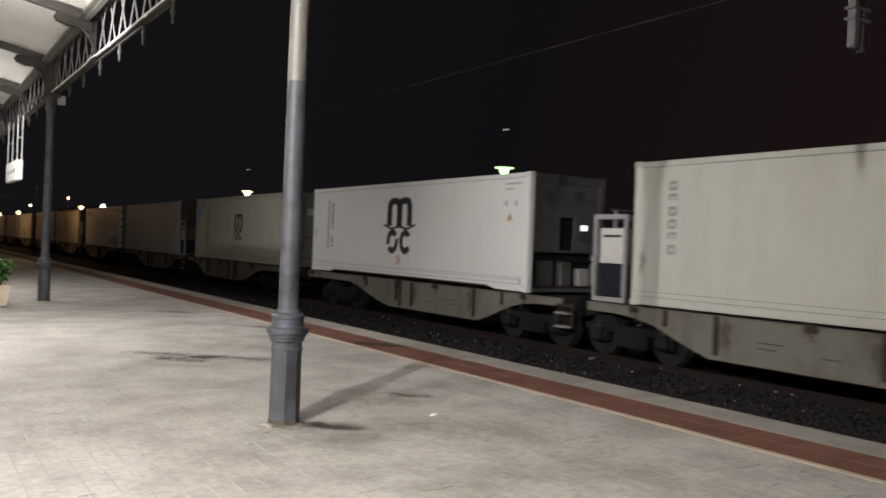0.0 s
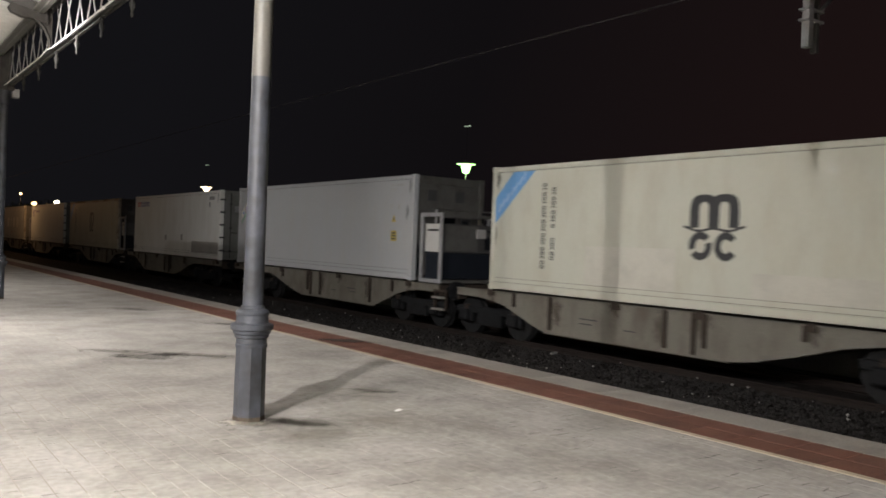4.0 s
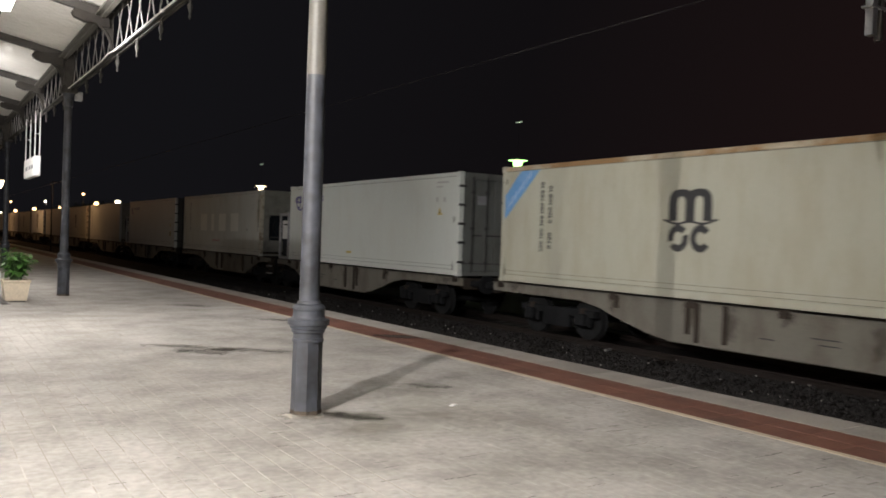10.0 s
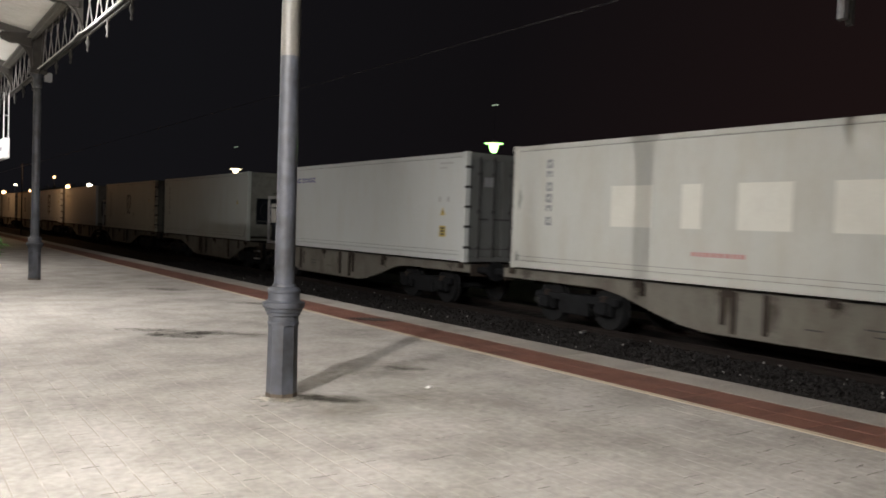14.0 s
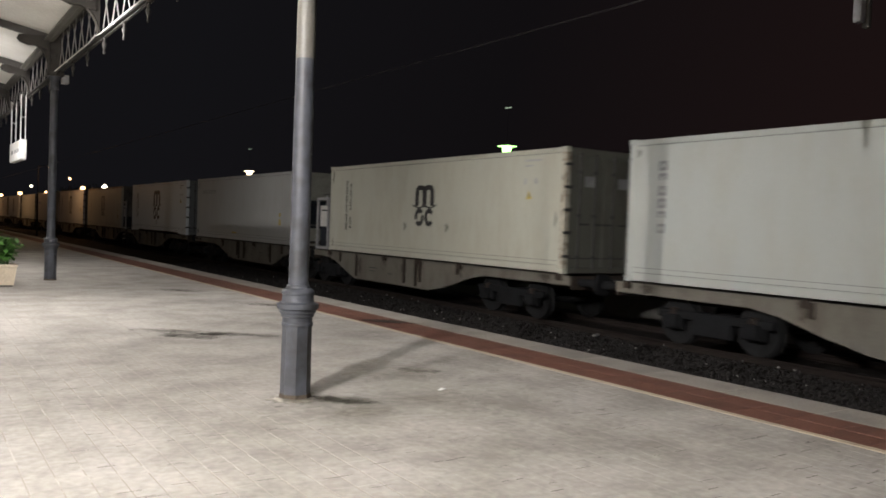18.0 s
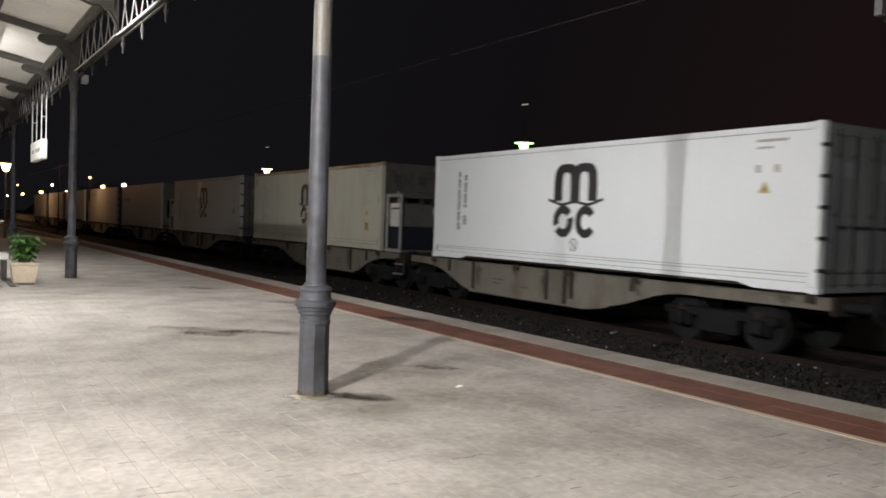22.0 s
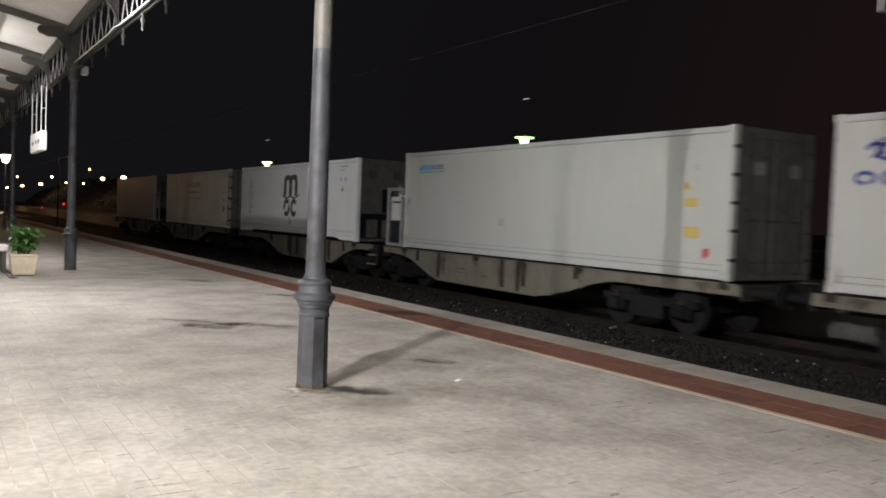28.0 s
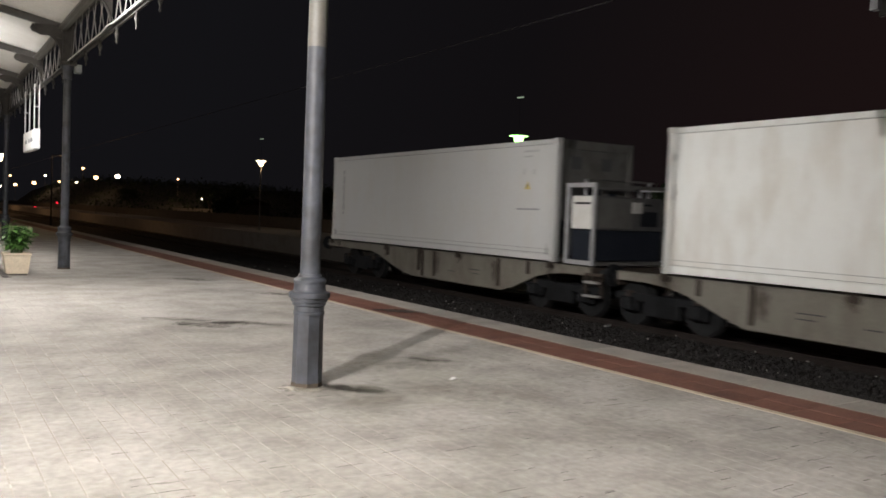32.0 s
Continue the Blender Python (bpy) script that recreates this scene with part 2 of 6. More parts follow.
M = {
    "slab": material("worn_stone_slab", (0.414, 0.392, 0.360), 0.68, 0, 0.18, 2.0, 0.10, (0.222, 0.208, 0.182), 1.3, 0.85, stretch=(1.0, 1.0, 1), vary=0.02, spread_wide=True, stain_range=(0.38, 0.70), spec=0.2),
    "mortar": material("patchy_pale_mortar", (0.315, 0.29, 0.255), 0.8, 0, 0.12, 8, 0.1, (0.46, 0.435, 0.395), 2.6, 0.9, stretch=(1.6, 1.0, 1), spread_wide=True, stain_range=(0.53, 0.61), spec=0.3),
    "slit": material("dirt_filled_slit", (0.07, 0.06, 0.05), 0.9, 0, 0.3, 8, 0.1),
    "tactile": material("red_brown_paving", (0.148, 0.058, 0.038), 0.7, 0, 0.2, 5, 0.3, (0.075, 0.036, 0.026), 2.2, 0.7, vary=0.08),
    "cream_line": material("cream_line_stone", (0.46, 0.39, 0.28), 0.7, 0, 0.15, 5, 0.15, (0.3, 0.25, 0.18), 3, 0.6),
    "coping": material("pale_coping_stone", (0.315, 0.288, 0.254), 0.7, 0, 0.2, 5, 0.3, (0.18, 0.163, 0.145), 2.2, 0.7, vary=0.12),
    "concrete": material("grey_concrete", (0.26, 0.25, 0.235), 0.85, 0, 0.22, 4, 0.3, (0.15, 0.14, 0.13), 1.1, 0.6),
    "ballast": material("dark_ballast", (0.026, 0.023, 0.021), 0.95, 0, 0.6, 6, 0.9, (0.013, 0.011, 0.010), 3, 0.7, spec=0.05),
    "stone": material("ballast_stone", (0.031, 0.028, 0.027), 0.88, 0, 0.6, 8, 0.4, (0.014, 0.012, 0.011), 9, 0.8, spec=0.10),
    "pale_stone": material("pale_stone_chip", (0.26, 0.25, 0.235), 0.85, 0, 0.25, 8, 0.3),
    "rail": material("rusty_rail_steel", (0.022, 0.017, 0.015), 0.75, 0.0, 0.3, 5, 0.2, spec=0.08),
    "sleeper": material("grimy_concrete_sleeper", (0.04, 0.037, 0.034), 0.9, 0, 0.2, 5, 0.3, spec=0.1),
    "iron": material("grey_painted_iron", (0.064, 0.068, 0.080), 0.45, 0.0, 0.15, 5, 0.12, (0.026, 0.026, 0.027), 5, 0.9, spec=0.3, stain_range=(0.42, 0.66)),
    "foot_rust": material("rusty_dirt_on_iron", (0.085, 0.064, 0.042), 0.85, 0, 0.4, 6, 0.3, (0.045, 0.036, 0.028), 9, 0.9),
    "iron_white": material("pale_painted_iron", (0.108, 0.102, 0.089), 0.5, 0, 0.12, 5, 0.12, (0.115, 0.105, 0.088), 3, 0.6),
    # chords and pendants: the weaker light on them is put into this dark tone
    "iron_shaded": material("grimy_girder_iron", (0.040, 0.037, 0.034), 0.6, 0, 0.18, 5, 0.12, (0.024, 0.022, 0.020), 4, 0.7, spec=0.25),
    "lattice": material("pale_grey_lattice_iron", (0.34, 0.322, 0.31), 0.5, 0, 0.12, 5, 0.1, (0.22, 0.205, 0.195), 4, 0.6, spec=0.3),
    "canopy_iron": material("grey_brown_canopy_iron", (0.062, 0.056, 0.050), 0.65, 0, 0.18, 5, 0.12, (0.034, 0.030, 0.027), 5, 0.8, spec=0.2),
    "iron_dark": material("dull_grey_brown_iron", (0.080, 0.073, 0.066), 0.6, 0, 0.15, 5, 0.12, (0.05, 0.045, 0.04), 4, 0.7),
    "sheet": material("white_corrugated_sheet", (0.80, 0.785, 0.745), 0.5, 0, 0.05, 4, 0.05, (0.64, 0.61, 0.56), 1.2, 0.5),
    "conduit": material("white_plastic_conduit", (0.80, 0.79, 0.76), 0.35, 0, 0.04, 4, 0.0),
    "terracotta": material("cream_concrete_planter", (0.58, 0.50, 0.38), 0.8, 0, 0.15, 5, 0.3, (0.38, 0.33, 0.25), 4, 0.5),
    "soil": material("potting_soil", (0.05, 0.035, 0.025), 0.95, 0, 0.4, 6, 0.5),
    "leaf": material("green_leaf", (0.105, 0.26, 0.055), 0.4, 0, 0.25, 4, 0.1, (0.16, 0.33, 0.08), 4, 0.8, vary=0.3),
    "stem": material("green_stem", (0.06, 0.12, 0.03), 0.6, 0, 0.2),
    "tree_leaf": material("dark_tree_leaf", (0.034, 0.050, 0.024), 0.7, 0, 0.3, 2, 0.1, spec=0.2),
    "bark": material("tree_bark", (0.10, 0.075, 0.055), 0.9, 0, 0.35, 4, 0.5),
    "grass": material("dark_track_side_earth", (0.055, 0.05, 0.04), 0.95, 0, 0.4, 2, 0.6, (0.03, 0.035, 0.02), 0.4, 0.8),
    "plaster": material("cream_station_plaster", (0.55, 0.48, 0.38), 0.85, 0, 0.08, 3, 0.15, (0.4, 0.34, 0.27), 0.7, 0.5),
    "far_wall": material("far_building_render", (0.07, 0.064, 0.058), 0.9, 0, 0.15, 1, 0.1),
    "glass": material("dark_window_glass", (0.02, 0.022, 0.025), 0.08, 0, 0.0, 1, 0.0),
    "wagon": material("dusty_grey_wagon_paint", (0.168, 0.157, 0.132), 0.7, 0, 0.14, 4, 0.1, (0.085, 0.066, 0.05), 1.1, 0.8, stretch=(1, 1.6, 0.8), stain_range=(0.45, 0.78), spec=0.3),
    "wagon_dark": material("rust_brown_steel", (0.045, 0.035, 0.028), 0.75, 0.0, 0.3, 4, 0.25, (0.028, 0.021, 0.018), 3, 0.7, spec=0.15),
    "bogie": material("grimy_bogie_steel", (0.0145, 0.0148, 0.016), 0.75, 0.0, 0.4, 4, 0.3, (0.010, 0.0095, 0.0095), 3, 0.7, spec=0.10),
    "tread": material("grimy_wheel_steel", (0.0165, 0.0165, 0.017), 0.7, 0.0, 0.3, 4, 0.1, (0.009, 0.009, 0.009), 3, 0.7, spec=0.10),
    "step": material("pale_step_steel", (0.33, 0.32, 0.305), 0.5, 0.2, 0.15, 4, 0.1, (0.2, 0.16, 0.13), 5, 0.6),
    "black": material("matt_black_steel", (0.012, 0.013, 0.016), 0.7, 0, 0.2, 4, 0.1, spec=0.15),
    "navy": material("black_blue_panel", (0.014, 0.017, 0.024), 0.6, 0, 0.2, 4, 0.1, spec=0.2),
    "genset": material("white_genset_panel", (0.62, 0.61, 0.58), 0.5, 0, 0.08, 4, 0.08, (0.50, 0.47, 0.42), 3, 0.6),
    # two greys that hold the shade on the generator's long face
    "genset_shade_body": material("dull_grey_generator_panel", (0.065, 0.064, 0.063), 0.6, 0, 0.1, 4, 0.08, (0.04, 0.038, 0.035), 3, 0.7),
    "genset_shade_front": material("soiled_grey_generator_door", (0.105, 0.102, 0.097), 0.6, 0, 0.1, 4, 0.08, (0.065, 0.06, 0.055), 3, 0.7),
    "genset_frame": material("pale_grey_steel_frame", (0.34, 0.34, 0.35), 0.5, 0.1, 0.12, 4, 0.1, (0.18, 0.17, 0.16), 5, 0.6),
    "mark_black": material("black_sign_paint", (0.028, 0.028, 0.030), 0.5, 0, 0.15, 3, 0.0, (0.05, 0.05, 0.05), 2, 0.5),
    "mark_grey": material("faded_grey_sign_paint", (0.24, 0.24, 0.25), 0.6, 0, 0.2, 3, 0.0, (0.4, 0.4, 0.38), 5, 0.6),
    "mark_faint": material("faint_grey_sign_paint", (0.45, 0.45, 0.44), 0.6, 0, 0.15, 3, 0.0),
    # shade of the faces turned from the lamps is put into this grey
    "shaded_grey": material("dull_grey_unit_panel", (0.098, 0.095, 0.089), 0.65, 0.0, 0.15, 4, 0.1, (0.048, 0.042, 0.036), 2.5, 0.8),
    "mark_blue": material("sky_blue_sign_paint", (0.14, 0.33, 0.62), 0.5, 0, 0.1, 3, 0.0, (0.25, 0.42, 0.65), 3, 0.5),
    "mark_ice": material("pale_blue_sign_paint", (0.42, 0.55, 0.72), 0.5, 0, 0.15, 3, 0.0),
    "mark_navy": material("navy_sign_paint", (0.045, 0.065, 0.30), 0.5, 0, 0.1, 3, 0.0),
    "mark_purple": material("purple_sign_paint", (0.085, 0.065, 0.26), 0.5, 0, 0.15, 3, 0.0),
    "mark_red": material("red_sign_paint", (0.52, 0.045, 0.06), 0.5, 0, 0.1, 3, 0.0),
    "mark_pink": material("faded_red_sign_paint", (0.50, 0.20, 0.19), 0.5, 0, 0.1, 3, 0.0),
    "mark_yellow": material("yellow_label", (0.52, 0.40, 0.11), 0.5, 0, 0.1, 3, 0.0),
    "mark_green": material("green_sign_paint", (0.12, 0.42, 0.20), 0.5, 0, 0.1, 3, 0.0),
    "patch_grey": material("grey_repair_patch", (0.40, 0.39, 0.375), 0.6, 0, 0.08, 3, 0.0),
    "patch_dim": material("dull_cream_patch", (0.55, 0.53, 0.46), 0.5, 0, 0.06, 3, 0.0),
    "patch_mid": material("cream_repaint_patch", (0.70, 0.69, 0.62), 0.5, 0, 0.05, 3, 0.0, (0.62, 0.60, 0.53), 2.5, 0.6),
    "patch_pale": material("pale_repaint_patch", (0.82, 0.80, 0.73), 0.45, 0, 0.04, 3, 0.0),
    "rust_rail": material("orange_rust_on_cream_paint", (0.47, 0.41, 0.30), 0.75, 0, 0.25, 5, 0.2, (0.30, 0.175, 0.075), 1.5, 0.95, stretch=(1, 0.5, 1), stain_range=(0.40, 0.56)),
    "rust": material("rust_stained_paint", (0.50, 0.465, 0.38), 0.75, 0, 0.25, 5, 0.2, (0.17, 0.115, 0.07), 4.5, 0.9, stain_range=(0.46, 0.66)),
    "gasket": material("dark_door_gasket", (0.06, 0.06, 0.062), 0.7, 0, 0.1),
    "door_gear": material("dull_door_gear", (0.045, 0.044, 0.043), 0.6, 0.0, 0.15, 5, 0.1, spec=0.3),
    "galvanised": material("galvanised_steel", (0.36, 0.36, 0.37), 0.45, 0.5, 0.12, 5, 0.1),
    "wire": material("overhead_wire_copper", (0.11, 0.10, 0.095), 0.7, 0.0, 0.1, spec=0.2),
    "litter": material("white_paper_scrap", (0.85, 0.85, 0.83), 0.7, 0, 0.02),
    "lamp_glow": material("lit_lamp_glass", (1.0, 0.95, 0.85), emit=26),
    "lantern_green": material("lit_greenish_lantern_glass", (0.46, 1.0, 0.30), emit=3.4),
    "lantern_warm": material("lit_warm_lantern_glass", (1.0, 0.80, 0.52), emit=7.0),
    "bulb_orange": material("sodium_lamp_glow", (1.0, 0.56, 0.26), emit=7.0),
    "bulb_white": material("white_lamp_glow", (1.0, 0.84, 0.64), emit=10.0),
    "signal_red": material("red_signal_glow", (1.0, 0.02, 0.05), emit=1.5),
    # end panels of the open units, darkened for the shade on that face
    "shaded_pale": material("weathered_pale_unit_panel", (0.21, 0.205, 0.185), 0.6, 0.0, 0.12, 4, 0.1, (0.10, 0.09, 0.075), 2.5, 0.7),
    "faint_lamp": material("faint_lamp_glow", (0.75, 0.95, 0.7), emit=0.3),
    "display_dim": material("unit_lamp_glow", (0.55, 0.58, 1.0), emit=0.7),
    "display": material("unit_display_glow", (0.85, 0.95, 1.0), emit=1.4),
}


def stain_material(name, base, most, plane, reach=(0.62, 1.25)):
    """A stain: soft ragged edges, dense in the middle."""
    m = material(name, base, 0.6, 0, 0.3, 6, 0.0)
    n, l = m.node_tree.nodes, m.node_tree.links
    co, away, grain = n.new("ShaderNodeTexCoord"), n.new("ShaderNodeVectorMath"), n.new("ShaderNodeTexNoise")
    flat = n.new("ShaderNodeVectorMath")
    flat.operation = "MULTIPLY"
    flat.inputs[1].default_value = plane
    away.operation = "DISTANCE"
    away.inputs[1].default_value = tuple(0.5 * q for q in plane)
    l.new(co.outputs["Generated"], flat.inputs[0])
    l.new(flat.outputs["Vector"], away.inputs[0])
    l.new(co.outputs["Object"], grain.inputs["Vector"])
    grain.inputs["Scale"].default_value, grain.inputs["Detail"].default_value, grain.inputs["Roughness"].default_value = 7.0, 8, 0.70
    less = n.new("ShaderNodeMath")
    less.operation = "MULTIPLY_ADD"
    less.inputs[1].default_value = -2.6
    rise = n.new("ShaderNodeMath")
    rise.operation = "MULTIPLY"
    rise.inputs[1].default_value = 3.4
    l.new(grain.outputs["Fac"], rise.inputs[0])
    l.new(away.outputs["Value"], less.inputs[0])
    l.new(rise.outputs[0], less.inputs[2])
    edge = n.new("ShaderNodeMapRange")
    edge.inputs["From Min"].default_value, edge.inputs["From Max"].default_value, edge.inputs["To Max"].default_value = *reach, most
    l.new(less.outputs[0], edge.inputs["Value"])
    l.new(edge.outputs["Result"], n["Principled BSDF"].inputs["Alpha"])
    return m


M["moss"] = stain_material("thin_olive_moss_film", (0.20, 0.18, 0.10), 0.34, (1, 1, 0), (0.7, 2.1))
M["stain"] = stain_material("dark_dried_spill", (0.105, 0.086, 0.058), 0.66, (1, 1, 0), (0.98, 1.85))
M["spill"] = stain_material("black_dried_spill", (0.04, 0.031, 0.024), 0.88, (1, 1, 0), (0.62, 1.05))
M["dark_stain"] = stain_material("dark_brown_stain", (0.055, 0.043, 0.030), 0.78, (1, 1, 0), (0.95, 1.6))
M["smear"] = stain_material("pale_mortar_smear", (0.60, 0.56, 0.47), 0.95, (1, 1, 0), (0.7, 1.15))
M["rust_blotch"] = stain_material("ragged_rust_stain", (0.09, 0.066, 0.046), 0.42, (0, 1, 1))
M["rust_wash"] = stain_material("orange_rust_wash", (0.50, 0.36, 0.20), 0.45, (0, 1, 1), (0.5, 1.2))
PAINTS = {}


def container_paint(name, base, dirt, amount):
    """Paint of a container: faint streaks down the panels, dull dirt."""
    if name not in PAINTS:
        PAINTS[name] = material(name, tuple(0.93 * q for q in base), 0.55, 0, 0.035, 2, 0.03, dirt, 0.9, amount, stretch=(1, 2.2, 0.7), coat=0.012, spec=0.2)
    return PAINTS[name]


# ---- mesh helpers ----


def add_box(bm, x0, x1, y0, y1, z0, z1):
    vs = [bm.verts.new((x, y, z)) for z in (z0, z1) for x, y in ((x0, y0), (x1, y0), (x1, y1), (x0, y1))]
    for f in ((3, 2, 1, 0), (4, 5, 6, 7), (0, 1, 5, 4), (1, 2, 6, 5), (2, 3, 7, 6), (3, 0, 4, 7)):
        bm.faces.new([vs[i] for i in f])


def box(*boxes, bevel=0.0):
    bm = bmesh.new()
    for b in boxes:
        add_box(bm, *b)
    if bevel:
        bmesh.ops.bevel(bm, geom=bm.edges[:], offset=bevel, segments=1, affect="EDGES")
    return bm


def add_ring_loft(bm, rings, closed=True, cap=True):
    """Rings of equal length, joined one to the next."""
    rows = [[bm.verts.new(p) for p in r] for r in rings]
    n = len(rows[0])
    for a, b in zip(rows, rows[1:]):
        for i in range(n if closed else n - 1):
            j = (i + 1) % n
            bm.faces.new((a[i], a[j], b[j], b[i]))
    if cap and closed:
        bm.faces.new(rows[0][::-1])
        bm.faces.new(rows[-1])


def lathe(profile, sides=16, cx=0.0, cy=0.0, turn=0.0):
    bm = bmesh.new()
    add_ring_loft(bm, [[(cx + r * math.cos(math.tau * i / sides + turn), cy + r * math.sin(math.tau * i / sides + turn), z) for i in range(sides)] for r, z in profile])
    return bm


def add_bar(bm, a, b, r, sides=6, r2=None):
    a, b = Vector(a), Vector(b)
    d = (b - a).normalized()
    u = d.orthogonal().normalized()
    v = d.cross(u)
    add_ring_loft(bm, [[p + (u * math.cos(math.tau * i / sides) + v * math.sin(math.tau * i / sides)) * q for i in range(sides)] for p, q in ((a, r), (b, r2 or r))])


def bars(segments, r, sides=6):
    bm = bmesh.new()
    for a, b in segments:
        add_bar(bm, a, b, r, sides)
    return bm


def tube(points, r, sides=6):
    bm = bmesh.new()
    for a, b in zip(points, points[1:]):
        add_bar(bm, a, b, r, sides)
    return bm


def prism_yz(outline, x0, x1):
    """An outline in (y, z), given a thickness from x0 to x1."""
    bm = bmesh.new()
    a = [bm.verts.new((x0, y, z)) for y, z in outline]
    b = [bm.verts.new((x1, y, z)) for y, z in outline]
    bm.faces.new(a)
    bm.faces.new(b[::-1])
    n = len(a)
    for i in range(n):
        j = (i + 1) % n
        bm.faces.new((a[j], a[i], b[i], b[j]))
    bmesh.ops.recalc_face_normals(bm, faces=bm.faces[:])
    return bm


def mesh_of(name, bm, mat, smooth=False):
    me = bpy.data.meshes.new(name)
    bm.to_mesh(me)
    bm.free()
    me.materials.append(mat)
    if smooth:
        me.shade_smooth()
        me.set_sharp_from_angle(angle=radians(38))
    return me


def part(name, bm, mat, parent=None, label="", smooth=False):
    ob = new(name, mesh_of(name, bm, mat, smooth))
    if parent:
        ob.parent = parent
    if label:
        ob["label"] = label
    if "lettering" in name:
        ob["kind"] = "stuff"
    return ob


def again(ob, m, parent):
    """One more part on the same mesh."""
    o = new(ob.name.split(".")[0], ob.data)
    o.parent = parent
    o.matrix_basis = m
    if "label" in ob:
        o["label"] = ob["label"]
    return o


def thing(name, m, label, category, group="", kind=""):
    ob = new(name)
    ob.matrix_basis = m
    ob.empty_display_size = 0.2
    return tagged(ob, label, category, group, kind)


def structure(name, bm, mat, label, smooth=False):
    return tagged(part(name, bm, mat, None, "", smooth), label, name.replace("_", " "), "", "structure")


MOVERS = []  # (thing, pose at 0 s): all that rolls with the train
AXLES = []   # wheelsets

# ---- ground, tracks, platforms ----
bm = bmesh.new()
grid = bmesh.ops.create_grid(bm, x_segments=24, y_segments=60, size=1.0)
for v in bm.verts:
    v.co = Vector((v.co.x * 450 + 60, v.co.y * 1100, -1.02))
structure("ground", bm, M["grass"], "dark bare earth and weeds beside the railway", False)

bm = bmesh.new()
xs = [7.0 + 0.35 * i for i in range(27)]
ys = [-60 + 0.8 * j for j in range(230)]
vs = [[bm.verts.new((x, y, -0.835 + 0.05 * noise.noise((x * 1.3, y * 1.3, 0)) - (0.18 if x > 16 else 0))) for y in ys] for x in xs]
for a, b in zip(vs, vs[1:]):
    for j in range(len(ys) - 1):
        bm.faces.new((a[j], b[j], b[j + 1], a[j + 1]))
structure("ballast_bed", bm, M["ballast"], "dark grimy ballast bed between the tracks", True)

PLATFORM_X, Y0, Y1 = 7.0, -46.0, 120.0
structure("platform_base", box((-6.0, 2.45, Y0, Y1, -1.05, -0.0018)), M["mortar"], "mortar bed and concrete body of the platform")
structure("platform_outer_base", box((2.45, 5.60, Y0, Y1, -1.05, -0.0006)), M["slab"], "grey bed and concrete body under the outer paving")
EDGE_TURN = pose(7.02, 0, 0, 0, 0, 0.70) @ pose(-7.0, 0, 0)
edge_base = structure("platform_edge_base", box((5.60, 6.58, Y0, Y1, -1.05, -0.036), (6.58, 6.86, Y0, Y1, -1.05, -0.15)), M["concrete"], "concrete body under the platform edge")
edge_base.matrix_basis = EDGE_TURN
structure("platform_face", box((6.86, 6.93, Y0, Y1, -1.05, -0.15)), M["concrete"], "grimy concrete face of the platform towards the track").matrix_basis = EDGE_TURN


def rail(x):
    z = RAIL_Z
    prof = [(-0.065, z - 0.16), (0.065, z - 0.16), (0.065, z - 0.148), (0.012, z - 0.125), (0.010, z - 0.05), (0.035, z - 0.035), (0.034, z),
            (-0.034, z), (-0.035, z - 0.035), (-0.010, z - 0.05), (-0.012, z - 0.125), (-0.065, z - 0.148)]
    b = bmesh.new()
    add_ring_loft(b, [[(x + px, y, pz) for px, pz in prof] for y in (-420, 420)])
    bmesh.ops.recalc_face_normals(b, faces=b.faces[:])
    tagged(part("rail", b, M["rail"]), "rust-brown steel rail on concrete sleepers", "rail", "rails of both tracks", "structure")


for cx in (8.67, TRACK_X):
    for s in (-0.834, 0.834):
        rail(cx + s)
bm = bmesh.new()
for cx in (8.67, TRACK_X):
    for i in range(-40, 170):
        y = i * 0.6
        add_ring_loft(bm, [[(cx - 1.3, y - 0.13, z), (cx + 1.3, y - 0.13, z), (cx + 1.3, y + 0.13, z), (cx - 1.3, y + 0.13, z)] for z in (-0.98, -0.84)])
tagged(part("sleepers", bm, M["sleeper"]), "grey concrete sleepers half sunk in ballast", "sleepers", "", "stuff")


def scatter(name, label, count, x0, x1, y_of, z, sizes, mat, seed):
    """Angular stones, joined: each one an uneven octahedron."""
    rng = np.random.default_rng(seed)
    base = np.array([(1, 0, 0), (0, 1, 0), (-1, 0, 0), (0, -1, 0), (0, 0, 1), (0, 0, -1)], float)
    tri = np.array([(0, 1, 4), (1, 2, 4), (2, 3, 4), (3, 0, 4), (1, 0, 5), (2, 1, 5), (3, 2, 5), (0, 3, 5)])
    at = np.stack([rng.uniform(x0, x1, count), y_of(rng.random(count)), np.full(count, z) + rng.uniform(-0.012, 0.03, count)], 1)
    r = rng.uniform(*sizes, count)
    turn = rng.uniform(0, math.tau, count)
    v = base[None] * (1 + rng.uniform(-0.4, 0.4, (count, 6, 3)) * 0.5) + rng.uniform(-0.35, 0.35, (count, 6, 3))
    v *= r[:, None, None] * np.array([1.15, 0.95, 0.75])
    c, s = np.cos(turn)[:, None], np.sin(turn)[:, None]
    v = np.stack([v[..., 0] * c - v[..., 1] * s, v[..., 0] * s + v[..., 1] * c, v[..., 2]], -1) + at[:, None]
    f = (tri[None] + 6 * np.arange(count)[:, None, None]).reshape(-1, 3)
    me = bpy.data.meshes.new(name)
    me.from_pydata(v.reshape(-1, 3).tolist(), [], f.tolist())
    me.materials.append(mat)
    tagged(new(name, me), label, "ballast", "", "stuff")


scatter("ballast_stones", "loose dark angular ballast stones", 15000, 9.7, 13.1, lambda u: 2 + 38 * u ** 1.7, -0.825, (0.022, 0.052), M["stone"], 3)
